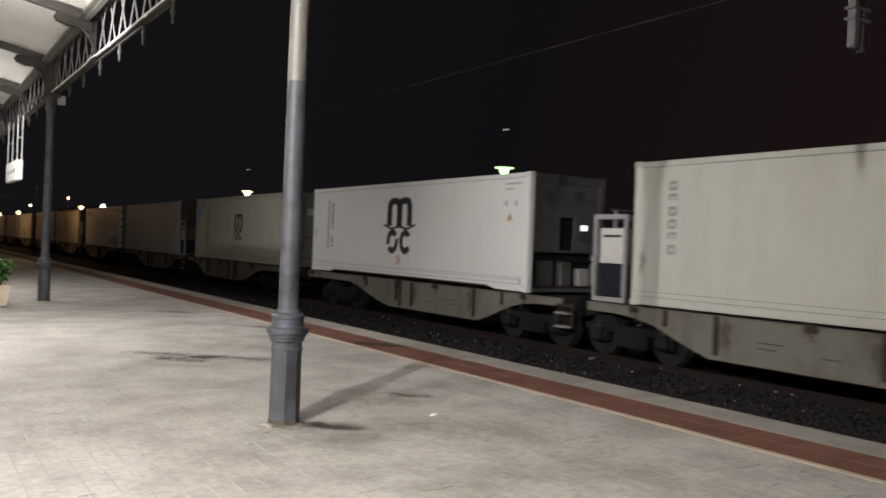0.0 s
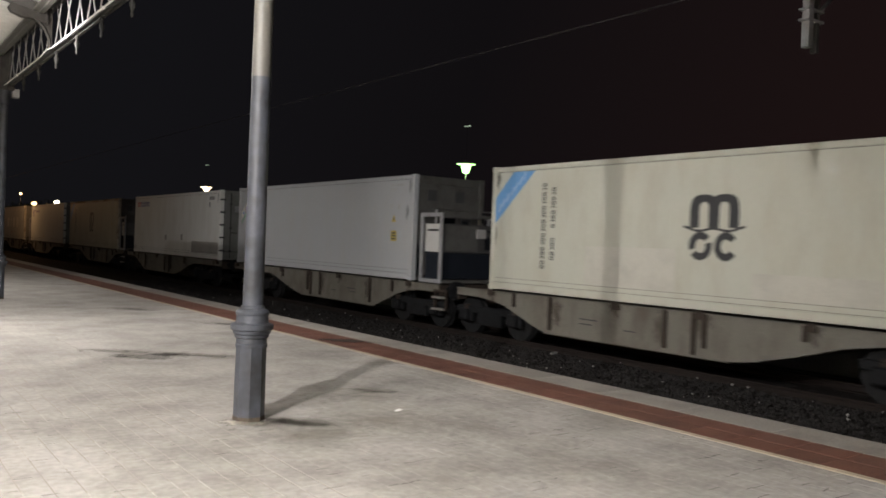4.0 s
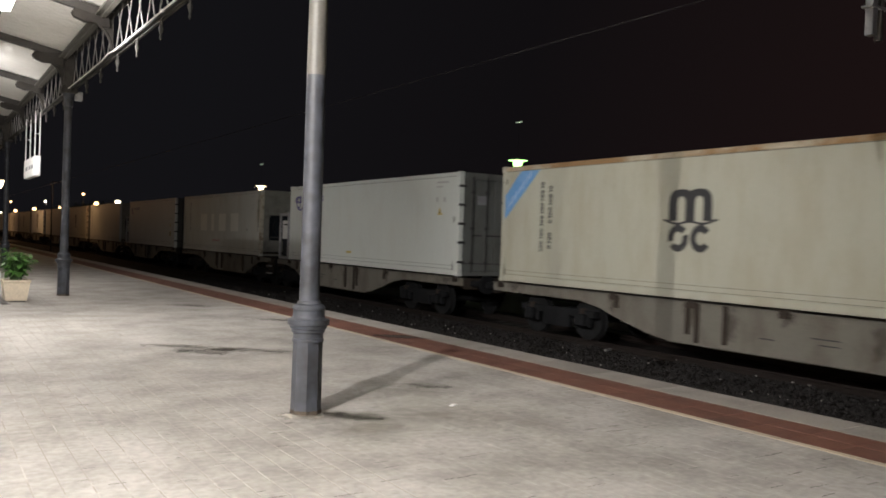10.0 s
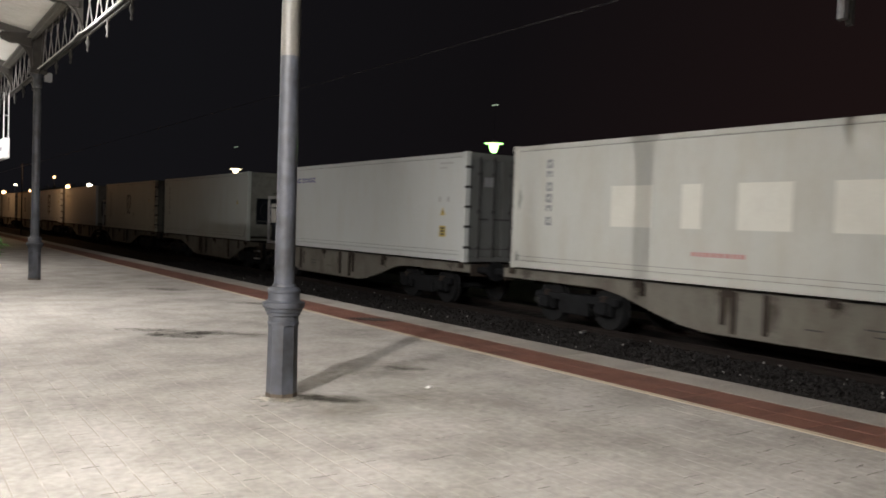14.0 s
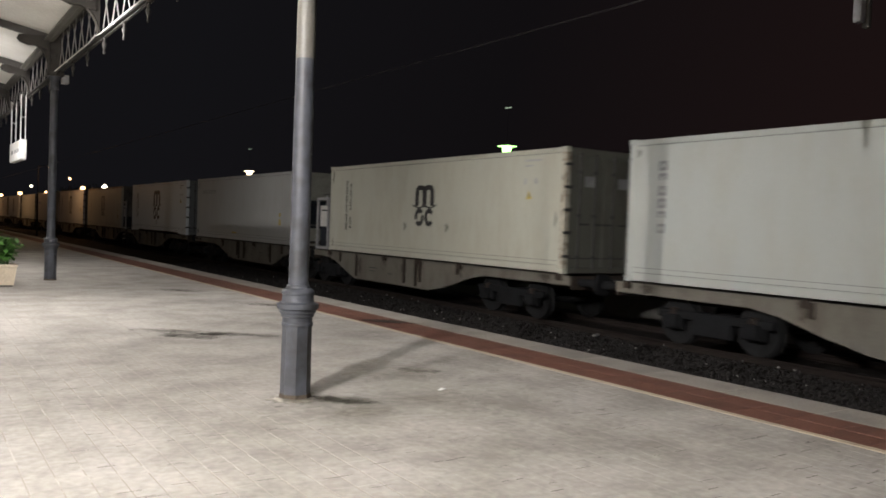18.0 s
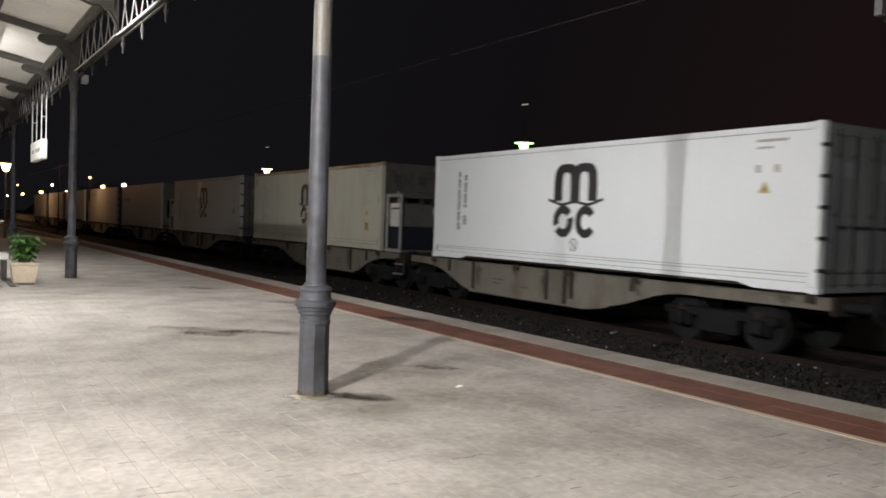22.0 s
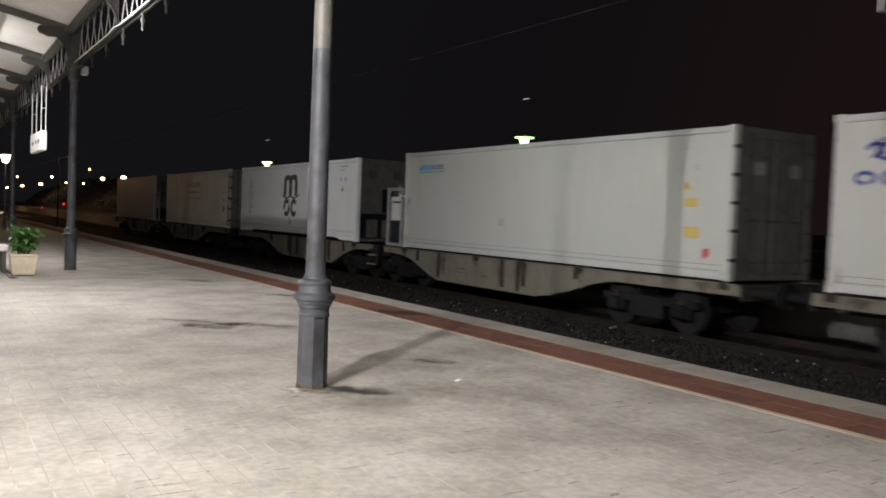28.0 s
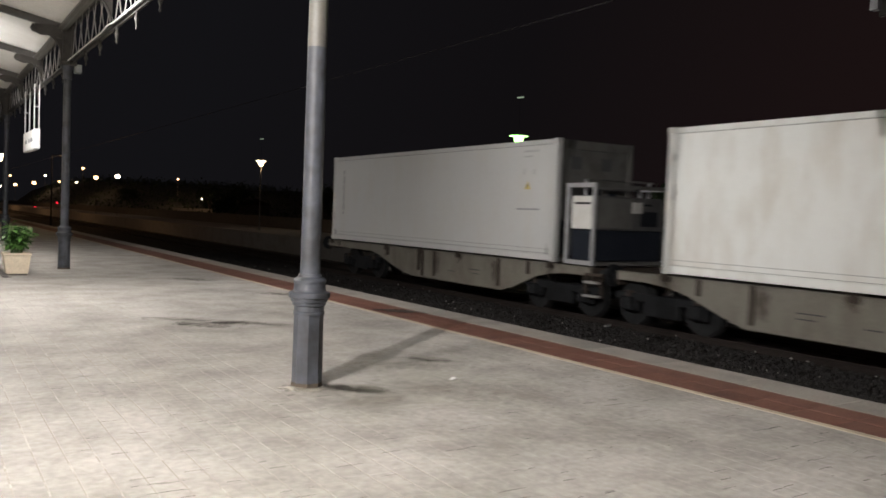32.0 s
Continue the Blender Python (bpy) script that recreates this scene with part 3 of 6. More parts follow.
scatter("pale_ballast_chips", "scattered pale stone chips in the ballast", 90, 9.8, 12.9, lambda u: 2 + 30 * u ** 1.6, -0.79, (0.012, 0.032), M["pale_stone"], 4)
# a small pale marker plate lying between the tracks
plate = thing("marker_plate", pose(12.55, 12.95, -0.70, 0, 0, 20), "small pale marker plate lying on the ballast", "marker plate")
part("plate", box((-0.13, 0.13, -0.03, 0.03, -0.09, -0.05), bevel=0.006), M["pale_stone"], plate)
part("bar", box((-0.10, 0.04, -0.034, -0.03, -0.085, -0.055)), M["mark_grey"], plate)

# second platform across the tracks, low and dark
structure("far_platform", box((17.6, 24.0, -80, 320, -1.05, -0.06)), M["concrete"], "dark concrete platform across the tracks")
structure("far_platform_coping", box((17.55, 18.0, -80, 320, -0.06, 0.0)), M["coping"], "pale coping along the far platform")
structure("far_fence_wall", box((24.0, 24.2, -80, 320, -1.05, 0.75), (23.95, 24.25, -80, 320, 0.75, 0.85)), M["far_wall"], "low rendered wall behind the far platform")

# ---- station building behind the camera ----
wall = [(-6.3, -6.0, Y0, 48, -1.05, 1.0), (-6.3, -6.0, Y0, 48, 3.0, 7.2)]
openings = [-38 + 6.45 * i for i in range(13)]
edge = Y0
for o in openings:
    wall.append((-6.3, -6.0, edge, o, 1.0, 3.0))
    edge = o + 1.5
wall.append((-6.3, -6.0, edge, 48, 1.0, 3.0))
structure("wall_station", box(*wall), M["plaster"], "cream plastered station wall with tall windows")
for i, o in enumerate(openings):
    w = thing("window_%d" % (i + 1), pose(-6.1, o, 1.0), "dark station window in a grey wooden frame", "window", "station windows", "structure")
    part("window_frame", box((-0.05, 0.05, 0, 0.08, 0, 2.0), (-0.05, 0.05, 1.42, 1.5, 0, 2.0), (-0.05, 0.05, 0.71, 0.79, 0, 2.0), (-0.05, 0.05, 0.08, 1.42, 1.92, 2.0)), M["iron_dark"], w)
    part("window_sill", box((-0.1, 0.2, -0.05, 1.55, -0.06, 0.0), bevel=0.01), M["coping"], w)
    for s in (0.08, 0.79):
        part("pane", box((-0.01, 0.0, s, s + 0.63, 0, 1.92)), M["glass"], w)

# ---- canopy ----
EAVE_X, TOP_Z, LOW_Z, BAY, COLUMN_Y = 2.70, 5.22, 4.47, 12.9, 6.37
COLUMN_LINE = [COLUMN_Y + BAY * i for i in range(-3, 4)]


def roof_z(x):
    return 5.17 + (EAVE_X - x) * 0.19


bm = bmesh.new()
x_rows = (2.58, 0.4, -2.4, -6.0)
n = int((46 + 32) / 0.055)
for a, b in zip(x_rows, x_rows[1:]):
    top = []
    for j in range(n):
        y = -32 + 0.055 * j
        h = (0.0, 0.042, 0.042, 0.0)[j % 4]
        top.append((bm.verts.new((a, y, roof_z(a) + h)), bm.verts.new((b, y, roof_z(b) + h + 0.004))))
    for p, q in zip(top, top[1:]):
        bm.faces.new((p[0], q[0], q[1], p[1]))
roof = structure("canopy_roof", bm, M["sheet"], "white corrugated sheet ceiling of the platform canopy")
part("ridge_cap", box((-6.0, 2.6, -32.1, -32, 5.0, 7.0), (-6.0, 2.6, 46, 46.1, 5.0, 7.0)), M["iron_dark"], roof, "grey fascia board")

NODES = [COLUMN_Y + BAY * (i / 3) for i in range(-9, 10)]
for y in NODES:
    b = bmesh.new()
    add_ring_loft(b, [[(x, y - 0.055, roof_z(x) - 0.15), (x, y + 0.055, roof_z(x) - 0.15), (x, y + 0.055, roof_z(x) - 0.005), (x, y - 0.055, roof_z(x) - 0.005)] for x in (2.5, -6.0)])
    bmesh.ops.recalc_face_normals(b, faces=b.faces[:])
    tagged(part("rafter", b, M["iron_dark"]), "grey iron rafter under the canopy sheets", "rafter", "canopy rafters", "structure")
for px in (1.1, -1.6, -4.4):
    b = box((px - 0.04, px + 0.04, -32, 46, roof_z(px) - 0.235, roof_z(px) - 0.152))
    tagged(part("purlin", b, M["iron_dark"]), "grey iron purlin along the canopy", "purlin", "canopy purlins", "structure")
tagged(part("eave_beam", box((2.50, 2.58, -32, 46, 5.03, 5.17), (2.42, 2.50, -32, 46, 5.06, 5.10)), M["iron_white"]), "grey iron eave beam", "eave beam", "", "structure")


def curved_bar(points, r, sides=6):
    """One bent bar through points that lie in an upright plane."""
    b = bmesh.new()
    rings = []
    pts = [Vector(p) for p in points]
    for k, p in enumerate(pts):
        d = (pts[min(k + 1, len(pts) - 1)] - pts[max(k - 1, 0)]).normalized()
        side = d.cross(Vector((0, 0, 1)))
        side = side.normalized() if side.length > 1e-4 else (rings and last) or Vector((0, 1, 0))
        last = side
        up = side.cross(d).normalized()
        rings.append([p + (side * math.cos(math.tau * i / sides) + up * math.sin(math.tau * i / sides)) * r for i in range(sides)])
    add_ring_loft(b, rings)
    bmesh.ops.recalc_face_normals(b, faces=b.faces[:])
    return b


# outline of the scrolled block where rafter and girder meet
CORBEL = [(2.02, 5.12), (1.99, 5.06), (2.03, 4.99), (2.12, 4.96), (2.20, 4.93), (2.34, 4.94), (2.44, 4.90), (2.58, 4.88), (2.58, 5.16)]


def scroll_bracket(parent, y):
    """A curved knee brace from the truss up to the rafter, and its corbel."""
    pts = [(2.64 - 0.50 * (1 - math.cos(a)), y, 4.50 + 0.52 * math.sin(a)) for a in [math.pi / 2 * i / 8 for i in range(9)]]
    o = part("brace", curved_bar(pts, 0.03), M["canopy_iron"], parent, "", True)
    part("corbel", prism_xz(CORBEL, y - 0.07, y + 0.07), M["canopy_iron"], parent)
    part("web", prism_xz([(2.66, 4.52), (2.66, 5.16), (2.16, 5.10), (2.38, 5.02), (2.52, 4.86), (2.60, 4.66)], y - 0.014, y + 0.014), M["canopy_iron"], parent)
    return o


def prism_xz(outline, y0, y1):
    b = prism_yz(outline, y0, y1)
    for v in b.verts:
        v.co = Vector((v.co.y, v.co.x, v.co.z))
    bmesh.ops.recalc_face_normals(b, faces=b.faces[:])
    return b


def truss_bay(y0):
    """One bay of the lattice girder between two column lines, with its pendants."""
    t = thing("lattice_girder", pose(0, y0, 0), "grey iron lattice girder with pendants along the canopy edge", "girder", "canopy girders")
    for name, z0, z1 in (("bottom_chord", LOW_Z - 0.03, LOW_Z + 0.01), ("top_chord", TOP_Z - 0.02, TOP_Z + 0.02)):
        part(name, box((2.64, 2.76, 0.12, BAY - 0.12, z0, z1), (2.69, 2.71, 0.12, BAY - 0.12, z0 - 0.03, z1 + 0.03)), M["iron_shaded"], t)
    pitch = 4.3 / 6
    up = part("lattice_bar", box((2.685, 2.697, -0.017, 0.017, 0, 0.87)), M["lattice"], t)
    lean = math.degrees(math.atan2(pitch * 0.62, TOP_Z - LOW_Z - 0.05))
    first = True
    for node in range(3):
        for i in range(6):
            yc = node * 4.3 + pitch * (i + 0.5)
            for s in (-1, 1):
                m = pose(0.012 * s, yc - s * pitch * 0.31, LOW_Z + 0.01, s * -lean, 0, 0)
                if first:
                    up.matrix_basis, first = m, False
                else:
                    again(up, m, t)
    prof = [(0.008, -0.33), (0.022, -0.30), (0.012, -0.26), (0.032, -0.20), (0.038, -0.16), (0.018, -0.12), (0.03, -0.06), (0.03, -0.04)]
    pend = part("pendant", lathe([(r, z + LOW_Z) for r, z in prof], 8, 2.70), M["iron_shaded"], t, "", True)
    pend.matrix_basis = pose(0, 1.25, 0)
    for i in range(1, 8):
        again(pend, pose(0, 1.25 + 1.43 * i, 0), t)
    for y in (4.3, 8.6):
        scroll_bracket(t, y)
    return t


SKEW = 0.0085  # the canopy's edge turns a little from the track
girder = truss_bay(0)
for i, y in enumerate(COLUMN_LINE[:-1]):
    m = pose(0.14 - SKEW * (y - COLUMN_Y), y, 0, 0, 0, math.degrees(SKEW))
    if i:
        copy_thing(girder, m)
    else:
        girder.matrix_basis = m


def column(y, pale_top):
    t = thing("iron_column", pose(2.75 - 0.0085 * (y - COLUMN_Y), y, 0), "slim grey cast-iron canopy column%s on a moulded pedestal" % (" with pale upper shaft" if pale_top else ""), "column", "canopy columns")
    octo = math.pi / 8
    part("pedestal", lathe([(0.129, 0.0), (0.129, 0.012), (0.127, 0.016), (0.122, 0.62)], 8, turn=octo), M["iron"], t)
    part("foot_ring", lathe([(0.1315, 0.0), (0.1315, 0.022), (0.1295, 0.034)], 8, turn=octo), M["foot_rust"], t, "brown rusty foot")
    part("moulding", lathe([(0.130, 0.60), (0.130, 0.625), (0.124, 0.632), (0.124, 0.672), (0.138, 0.68), (0.140, 0.705), (0.152, 0.712), (0.156, 0.735), (0.172, 0.745), (0.174, 0.785), (0.150, 0.795), (0.138, 0.80), (0.132, 0.815), (0.130, 0.86), (0.137, 0.872), (0.137, 0.888), (0.122, 0.905), (0.100, 0.915), (0.096, 0.93), (0.09, 0.94)], 40), M["iron"], t)
    cut = 2.81 if pale_top else 4.05
    r = lambda z: 0.084 - 0.010 * (z - 0.93) / 3.2
    part("shaft", lathe([(r(0.93), 0.93), (r(cut), cut)], 24), M["iron"], t, "", True)
    if pale_top:
        part("upper_shaft", lathe([(r(cut) + 0.001, cut), (r(4.05), 4.05)], 24), M["iron_white"], t, "pale cream-painted upper shaft", True)
    part("capital", lathe([(0.075, 4.05), (0.094, 4.06), (0.096, 4.09), (0.090, 4.11), (0.092, 4.24), (0.105, 4.27), (0.125, 4.30), (0.13, 4.33)], 16), M["iron"], t, "", True)
    part("abacus", box((-0.165, 0.165, -0.165, 0.165, 4.33, 4.43), (-0.15, 0.15, -0.15, 0.15, 4.43, 4.48), bevel=0.012), M["canopy_iron"], t)
    part("stub", box((-0.11, 0.11, -0.11, 0.11, 4.48, 5.24), bevel=0.01), M["canopy_iron"], t)
    for s in (-1, 1):
        pts = [(0, s * (0.12 + 0.55 * math.sin(a)), 4.36 + 0.80 * (1 - math.cos(a))) for a in [math.pi / 2 * i / 7 for i in range(8)]]
        part("side_brace", curved_bar(pts, 0.02), M["canopy_iron"], t, "", True)
    pts = [(-0.12 - 0.45 * (1 - math.cos(a)), 0, 4.50 + 0.52 * math.sin(a)) for a in [math.pi / 2 * i / 8 for i in range(9)]]
    part("brace", curved_bar(pts, 0.03), M["canopy_iron"], t, "", True)
    part("corbel", prism_xz([(q - 2.72, z) for q, z in CORBEL], -0.08, 0.08), M["canopy_iron"], t)
    part("web", prism_xz([(-0.09, 4.46), (-0.09, 5.16), (-0.56, 5.10), (-0.36, 5.00), (-0.22, 4.84), (-0.13, 4.64)], -0.016, 0.016), M["canopy_iron"], t)
    if 15 < y < 25:
        part("junction_box", box((0.13, 0.27, -0.10, 0.08, 4.20, 4.38), bevel=0.01), M["genset_frame"], t, "white plastic junction box")
    return t


for y in COLUMN_LINE:
    column(y, abs(y - COLUMN_Y) < 0.1)

# white conduit clipped to the girder
pipe = thing("cable_conduit", pose(0.05, 0, 0, 0, 0, math.degrees(SKEW)), "white plastic conduit clipped along the lattice girder", "conduit")
pts = [(2.73, -20, 4.425), (2.73, 14.5, 4.425), (2.72, 14.95, 4.45), (2.73, 15.5, 4.425), (2.73, 19.1, 4.425)]
part("pipe", tube(pts, 0.011, 8), M["conduit"], pipe, "", True)
for y in (9.2, 11.4, 13.6, 17.7):
    part("clip", box((2.712, 2.748, y - 0.012, y + 0.012, 4.406, 4.444)), M["conduit"], pipe)


def luminaire(x, y, z):
    t = thing("canopy_luminaire", pose(x, y, 0), "bright white luminaire hung under the canopy", "luminaire", "canopy luminaires")
    part("stem", box((-0.02, 0.02, -0.02, 0.02, z + 0.16, roof_z(x) + 0.02)), M["iron_dark"], t)
    part("housing", box((-0.09, 0.09, -0.34, 0.34, z + 0.10, z + 0.16), bevel=0.015), M["conduit"], t)
    part("lamp_glass", box((-0.07, 0.07, -0.32, 0.32, z + 0.07, z + 0.10)), M["lamp_glow"], t, "lit opal lamp glass")


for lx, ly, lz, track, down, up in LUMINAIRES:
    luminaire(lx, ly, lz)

# hanging name sign beyond the second column
sign = thing("hanging_sign", pose(2.55, 24.86, 2.78, 0, 0, 0.5), "white station sign box hung on thin white rods", "sign")
part("sign_box", box((-0.075, 0.075, -1.15, 1.15, 0, 0.52), bevel=0.015), M["conduit"], sign)
for y in (-1.0, 1.0):
    for x in (-0.055, 0.055):
        part("rod", bars([((x, y, 0.52), (x, y, 1.68))], 0.012), M["conduit"], sign)
    part("tie", bars([((-0.055, y, 1.10), (0.055, y, 1.10))], 0.008), M["conduit"], sign)
for i, w in enumerate((0.5, 0.32, 0.42)):
    part("lettering_bar", box((-0.079, -0.076, -0.9 + 0.62 * i, -0.9 + 0.62 * i + w, 0.2, 0.3)), M["mark_grey"], sign)

# ---- platform furniture ----


def planter(x, y):
    t = thing("planter", pose(x, y, 0), "square cream concrete planter with a leafy green plant", "planter")
    b = bmesh.new()
    add_ring_loft(b, [[(sx * w, sy * w, z) for sx, sy in ((-1, -1), (1, -1), (1, 1), (-1, 1))] for w, z in ((0.19, 0.03), (0.235, 0.38), (0.25, 0.385), (0.25, 0.43), (0.21, 0.43), (0.20, 0.36))])
    bmesh.ops.bevel(b, geom=b.edges[:], offset=0.008, segments=1, affect="EDGES")
    part("pot", b, M["terracotta"], t)
    part("base", box((-0.17, 0.17, -0.17, 0.17, 0, 0.032)), M["iron_dark"], t)
    part("soil", box((-0.2, 0.2, -0.2, 0.2, 0.34, 0.40)), M["soil"], t)
    rng = random.Random(5)
    b = bmesh.new()
    for i in range(44):
        a, tilt, h = rng.uniform(0, math.tau), rng.uniform(0.05, 0.45), rng.uniform(0.25, 0.62)
        top = Vector((math.cos(a) * math.sin(tilt) * h, math.sin(a) * math.sin(tilt) * h, 0.40 + math.cos(tilt) * h))
        root = Vector((rng.uniform(-0.1, 0.1), rng.uniform(-0.1, 0.1), 0.39))
        top += root * Vector((1, 1, 0))
        part("stem", bars([(root, top)], 0.006, 4), M["stem"], t)
        for k in range(9):
            p = root.lerp(top, 0.35 + 0.65 * k / 8)
            la = rng.uniform(0, math.tau)
            d = Vector((math.cos(la), math.sin(la), rng.uniform(-0.35, 0.5))).normalized()
            ln, wd = rng.uniform(0.14, 0.25), rng.uniform(0.030, 0.052)
            s = d.cross(Vector((0, 0, 1))).normalized() * wd
            mid_p, tip = p + d * ln * 0.5 + Vector((0, 0, 0.012)), p + d * ln - Vector((0, 0, 0.03))
            q = [b.verts.new(c) for c in (p, mid_p - s, tip, mid_p + s, mid_p - Vector((0, 0, 0.012)))]
            b.faces.new((q[0], q[1], q[4]))
            b.faces.new((q[1], q[2], q[4]))
            b.faces.new((q[2], q[3], q[4]))
            b.faces.new((q[3], q[0], q[4]))
    part("foliage", b, M["leaf"], t)


planter(1.60, 17.86)
bench = thing("bench", pose(1.05, 18.9, 0), "white slab bench on dark legs beside the planter", "bench")
part("seat", box((-0.36, 0.36, -0.30, 0.30, 0.42, 0.55), bevel=0.02), M["conduit"], bench)
for x in (-0.28, 0.28):
    part("leg", box((x - 0.04, x + 0.04, -0.25, 0.25, 0.0, 0.42), bevel=0.008), M["iron_dark"], bench)
part("post", lathe([(0.035, 0.55), (0.03, 1.15)], 12, 0.08, -0.1), M["conduit"], bench, "white upright post", True)
part("top_plate", lathe([(0.06, 1.14), (0.19, 1.19), (0.19, 1.22)], 16, 0.08, -0.1), M["conduit"], bench, "small flat white top")
for x, w in ((1.37, 0.05), (1.12, 0.03)):
    channel = thing("floor_rail", pose(x, 21.5, 0), "dark metal floor rail with a pale edge", "floor rail", "floor rails")
    part("rail", box((-w, w, -4.3, 4.3, 0.0, 0.03), bevel=0.005), M["iron_dark"], channel)
    part("pale_edge", box((w + 0.002, w + 0.05, -4.3, 4.3, 0.0, 0.018)), M["coping"], channel)
scrap = thing("paper_scrap", pose(4.06, 6.12, 0.004, 0, 0, 25), "small white paper scrap on the paving", "litter")
part("sheet", box((-0.045, 0.045, -0.018, 0.018, 0, 0.004), (-0.02, 0.03, -0.018, 0.012, 0.004, 0.012)), M["litter"], scrap)


def stain(x, y, rx, ry, turn, mat="stain"):
    """A thin stain, blot, moss film or smear with a ragged outline."""
    b = bmesh.new()
    ring = [(rx * math.cos(math.tau * i / 28), ry * math.sin(math.tau * i / 28)) for i in range(28)]
    b.faces.new([b.verts.new((px, py, 0)) for px, py in ring])
    o = part("stain", b, M[mat])
    o.matrix_basis = pose(x, y, 0.0145 if x > 5.7 else 0.0035, 0, 0, turn)
    tagged(o, "dark dried stain or blot on the paving", "stain", "paving stains", "structure")


# black ragged blot on the red-brown strip
stain(6.06, 10.70, 0.52, 0.24, -44, "spill")
stain(2.64, 6.26, 0.24, 0.15, -30, "smear")
stain(2.72, 6.20, 0.16, 0.12, 10, "smear")
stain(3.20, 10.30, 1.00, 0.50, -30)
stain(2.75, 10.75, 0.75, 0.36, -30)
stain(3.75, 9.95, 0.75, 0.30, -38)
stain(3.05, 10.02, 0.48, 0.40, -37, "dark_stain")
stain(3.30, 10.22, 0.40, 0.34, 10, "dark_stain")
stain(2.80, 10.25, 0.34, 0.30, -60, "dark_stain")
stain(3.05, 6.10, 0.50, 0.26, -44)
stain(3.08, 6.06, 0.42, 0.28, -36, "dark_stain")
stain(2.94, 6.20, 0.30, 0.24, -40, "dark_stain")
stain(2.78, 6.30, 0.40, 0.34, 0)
stain(3.75, 5.75, 1.3, 0.75, -30, "moss")
stain(4.1, 6.9, 0.9, 0.5, -20, "moss")
stain(3.0, 5.6, 0.6, 0.4, 10, "moss")
stain(4.35, 7.05, 0.55, 0.28, -35)
stain(5.3, 13.4, 1.1, 0.50, -40)
stain(4.6, 16.4, 1.0, 0.50, -45)

# ---- lamps and things across the tracks ----


def lantern(x, y, z, tone, ground, group="platform lanterns"):
    t = thing("street_lamp", pose(x, y, ground), "dark lamp post with flat hat and lit %s bowl" % ("greenish" if tone == "green" else "warm"), "street lamp", group)
    h = z - ground
    part("post", lathe([(0.07, 0), (0.07, 0.5), (0.045, 0.55), (0.035, h - 0.26)], 10), M["iron_dark"], t, "", True)
    part("bowl", lathe([(0.07, h - 0.28), (0.13, h - 0.24), (0.19, h - 0.06), (0.20, h + 0.07)], 16), M["lantern_green" if tone == "green" else "lantern_warm"], t, "lit lamp bowl", True)
    # disc added under the hat, its emission stands for lamplight on it
    part("reflector", lathe([(0.25, h + 0.078), (0.37, h + 0.072), (0.385, h + 0.084)], 20), M["lantern_green" if tone == "green" else "lantern_warm"], t, "added glowing disc for the light on the hat's underside", True)
    part("hat", lathe([(0.42, h + 0.085), (0.43, h + 0.10), (0.30, h + 0.14), (0.08, h + 0.19), (0.02, h + 0.24)], 20), M["iron_white"], t, "", True)
    if x > 7:
        # added thin stem that holds a short, faintly glowing bar
        part("upper_stem", bars([((0, 0, h + 0.2), (0, 0, h + 1.6))], 0.004), M["black"], t)
        part("upper_lamp", bars([((-0.11, 0.07, h + 1.585), (0.11, -0.07, h + 1.625))], 0.024), M["faint_lamp"], t, "small faintly glowing dash above the lamp hat")


for x, y, z, tone in LANTERNS:
    lantern(x, y, z, tone, 0.0 if x < 7 else -0.06)
for y, z, r in ((103.96, 4.56, 0.30), (118.06, 4.67, 0.30), (152.07, 4.6, 0.18), (188.3, 4.85, 0.40), (226.96, 4.9, 0.40), (271.7, 4.9, 0.30)):
    t = thing("street_lamp", pose(20.0, y, -0.06), "distant lamp post with a glowing warm lamp", "street lamp", "platform lanterns")
    part("post", lathe([(0.04, 0), (0.025, z + 0.1 - 0.8 * r)], 8), M["iron_dark"], t)
    part("lamp_head", lathe([(0.3 * r, z + 0.08 - 0.8 * r), (0.9 * r, z + 0.08 - 0.4 * r), (r, z + 0.08), (0.9 * r, z + 0.08 + 0.4 * r), (0.3 * r, z + 0.08 + 0.8 * r)], 12), M["bulb_white" if int(y) % 2 else "bulb_orange"], t, "glowing lamp head")
for y20, z20, k, r, tone in ((128.56, 6.24, 1.6, 0.34, "bulb_orange"), (76.75, 3.85, 2.2, 0.22, "bulb_orange"), (170.6, 6.01, 1.7, 0.4, "bulb_white"), (133.84, 4.27, 1.5, 0.25, "bulb_white"),
                             (185.6, -0.11, 1.0, 0.30, "signal_red"), (154.3, 1.06, 1.0, 0.22, "signal_red"), (69.0, 2.05, 1.9, 0.12, "bulb_white"), (240, 7.4, 1.4, 0.4, "bulb_orange")):
    x, y, z, r = 20 * k, y20 * k, 1.5 + (z20 - 1.5) * k, 0.8 * r
    red = tone == "signal_red"
    t = thing("signal_lamp" if red else "street_lamp", pose(x, y, -1.02), "distant red signal lamp glowing low on a post" if red else "distant glowing town lamp on a post", "signal" if red else "street lamp", "" if red else "town lamps")
    part("post", lathe([(0.04, 0), (0.03, z + 1.04 - r)], 8), M["iron_dark"], t)
    part("lamp_head", lathe([(0.3 * r, z + 1.02 - r), (r, z + 1.02 - 0.4 * r), (r, z + 1.02 + 0.4 * r), (0.3 * r, z + 1.02 + r)], 10), M[tone], t, "glowing lamp head")

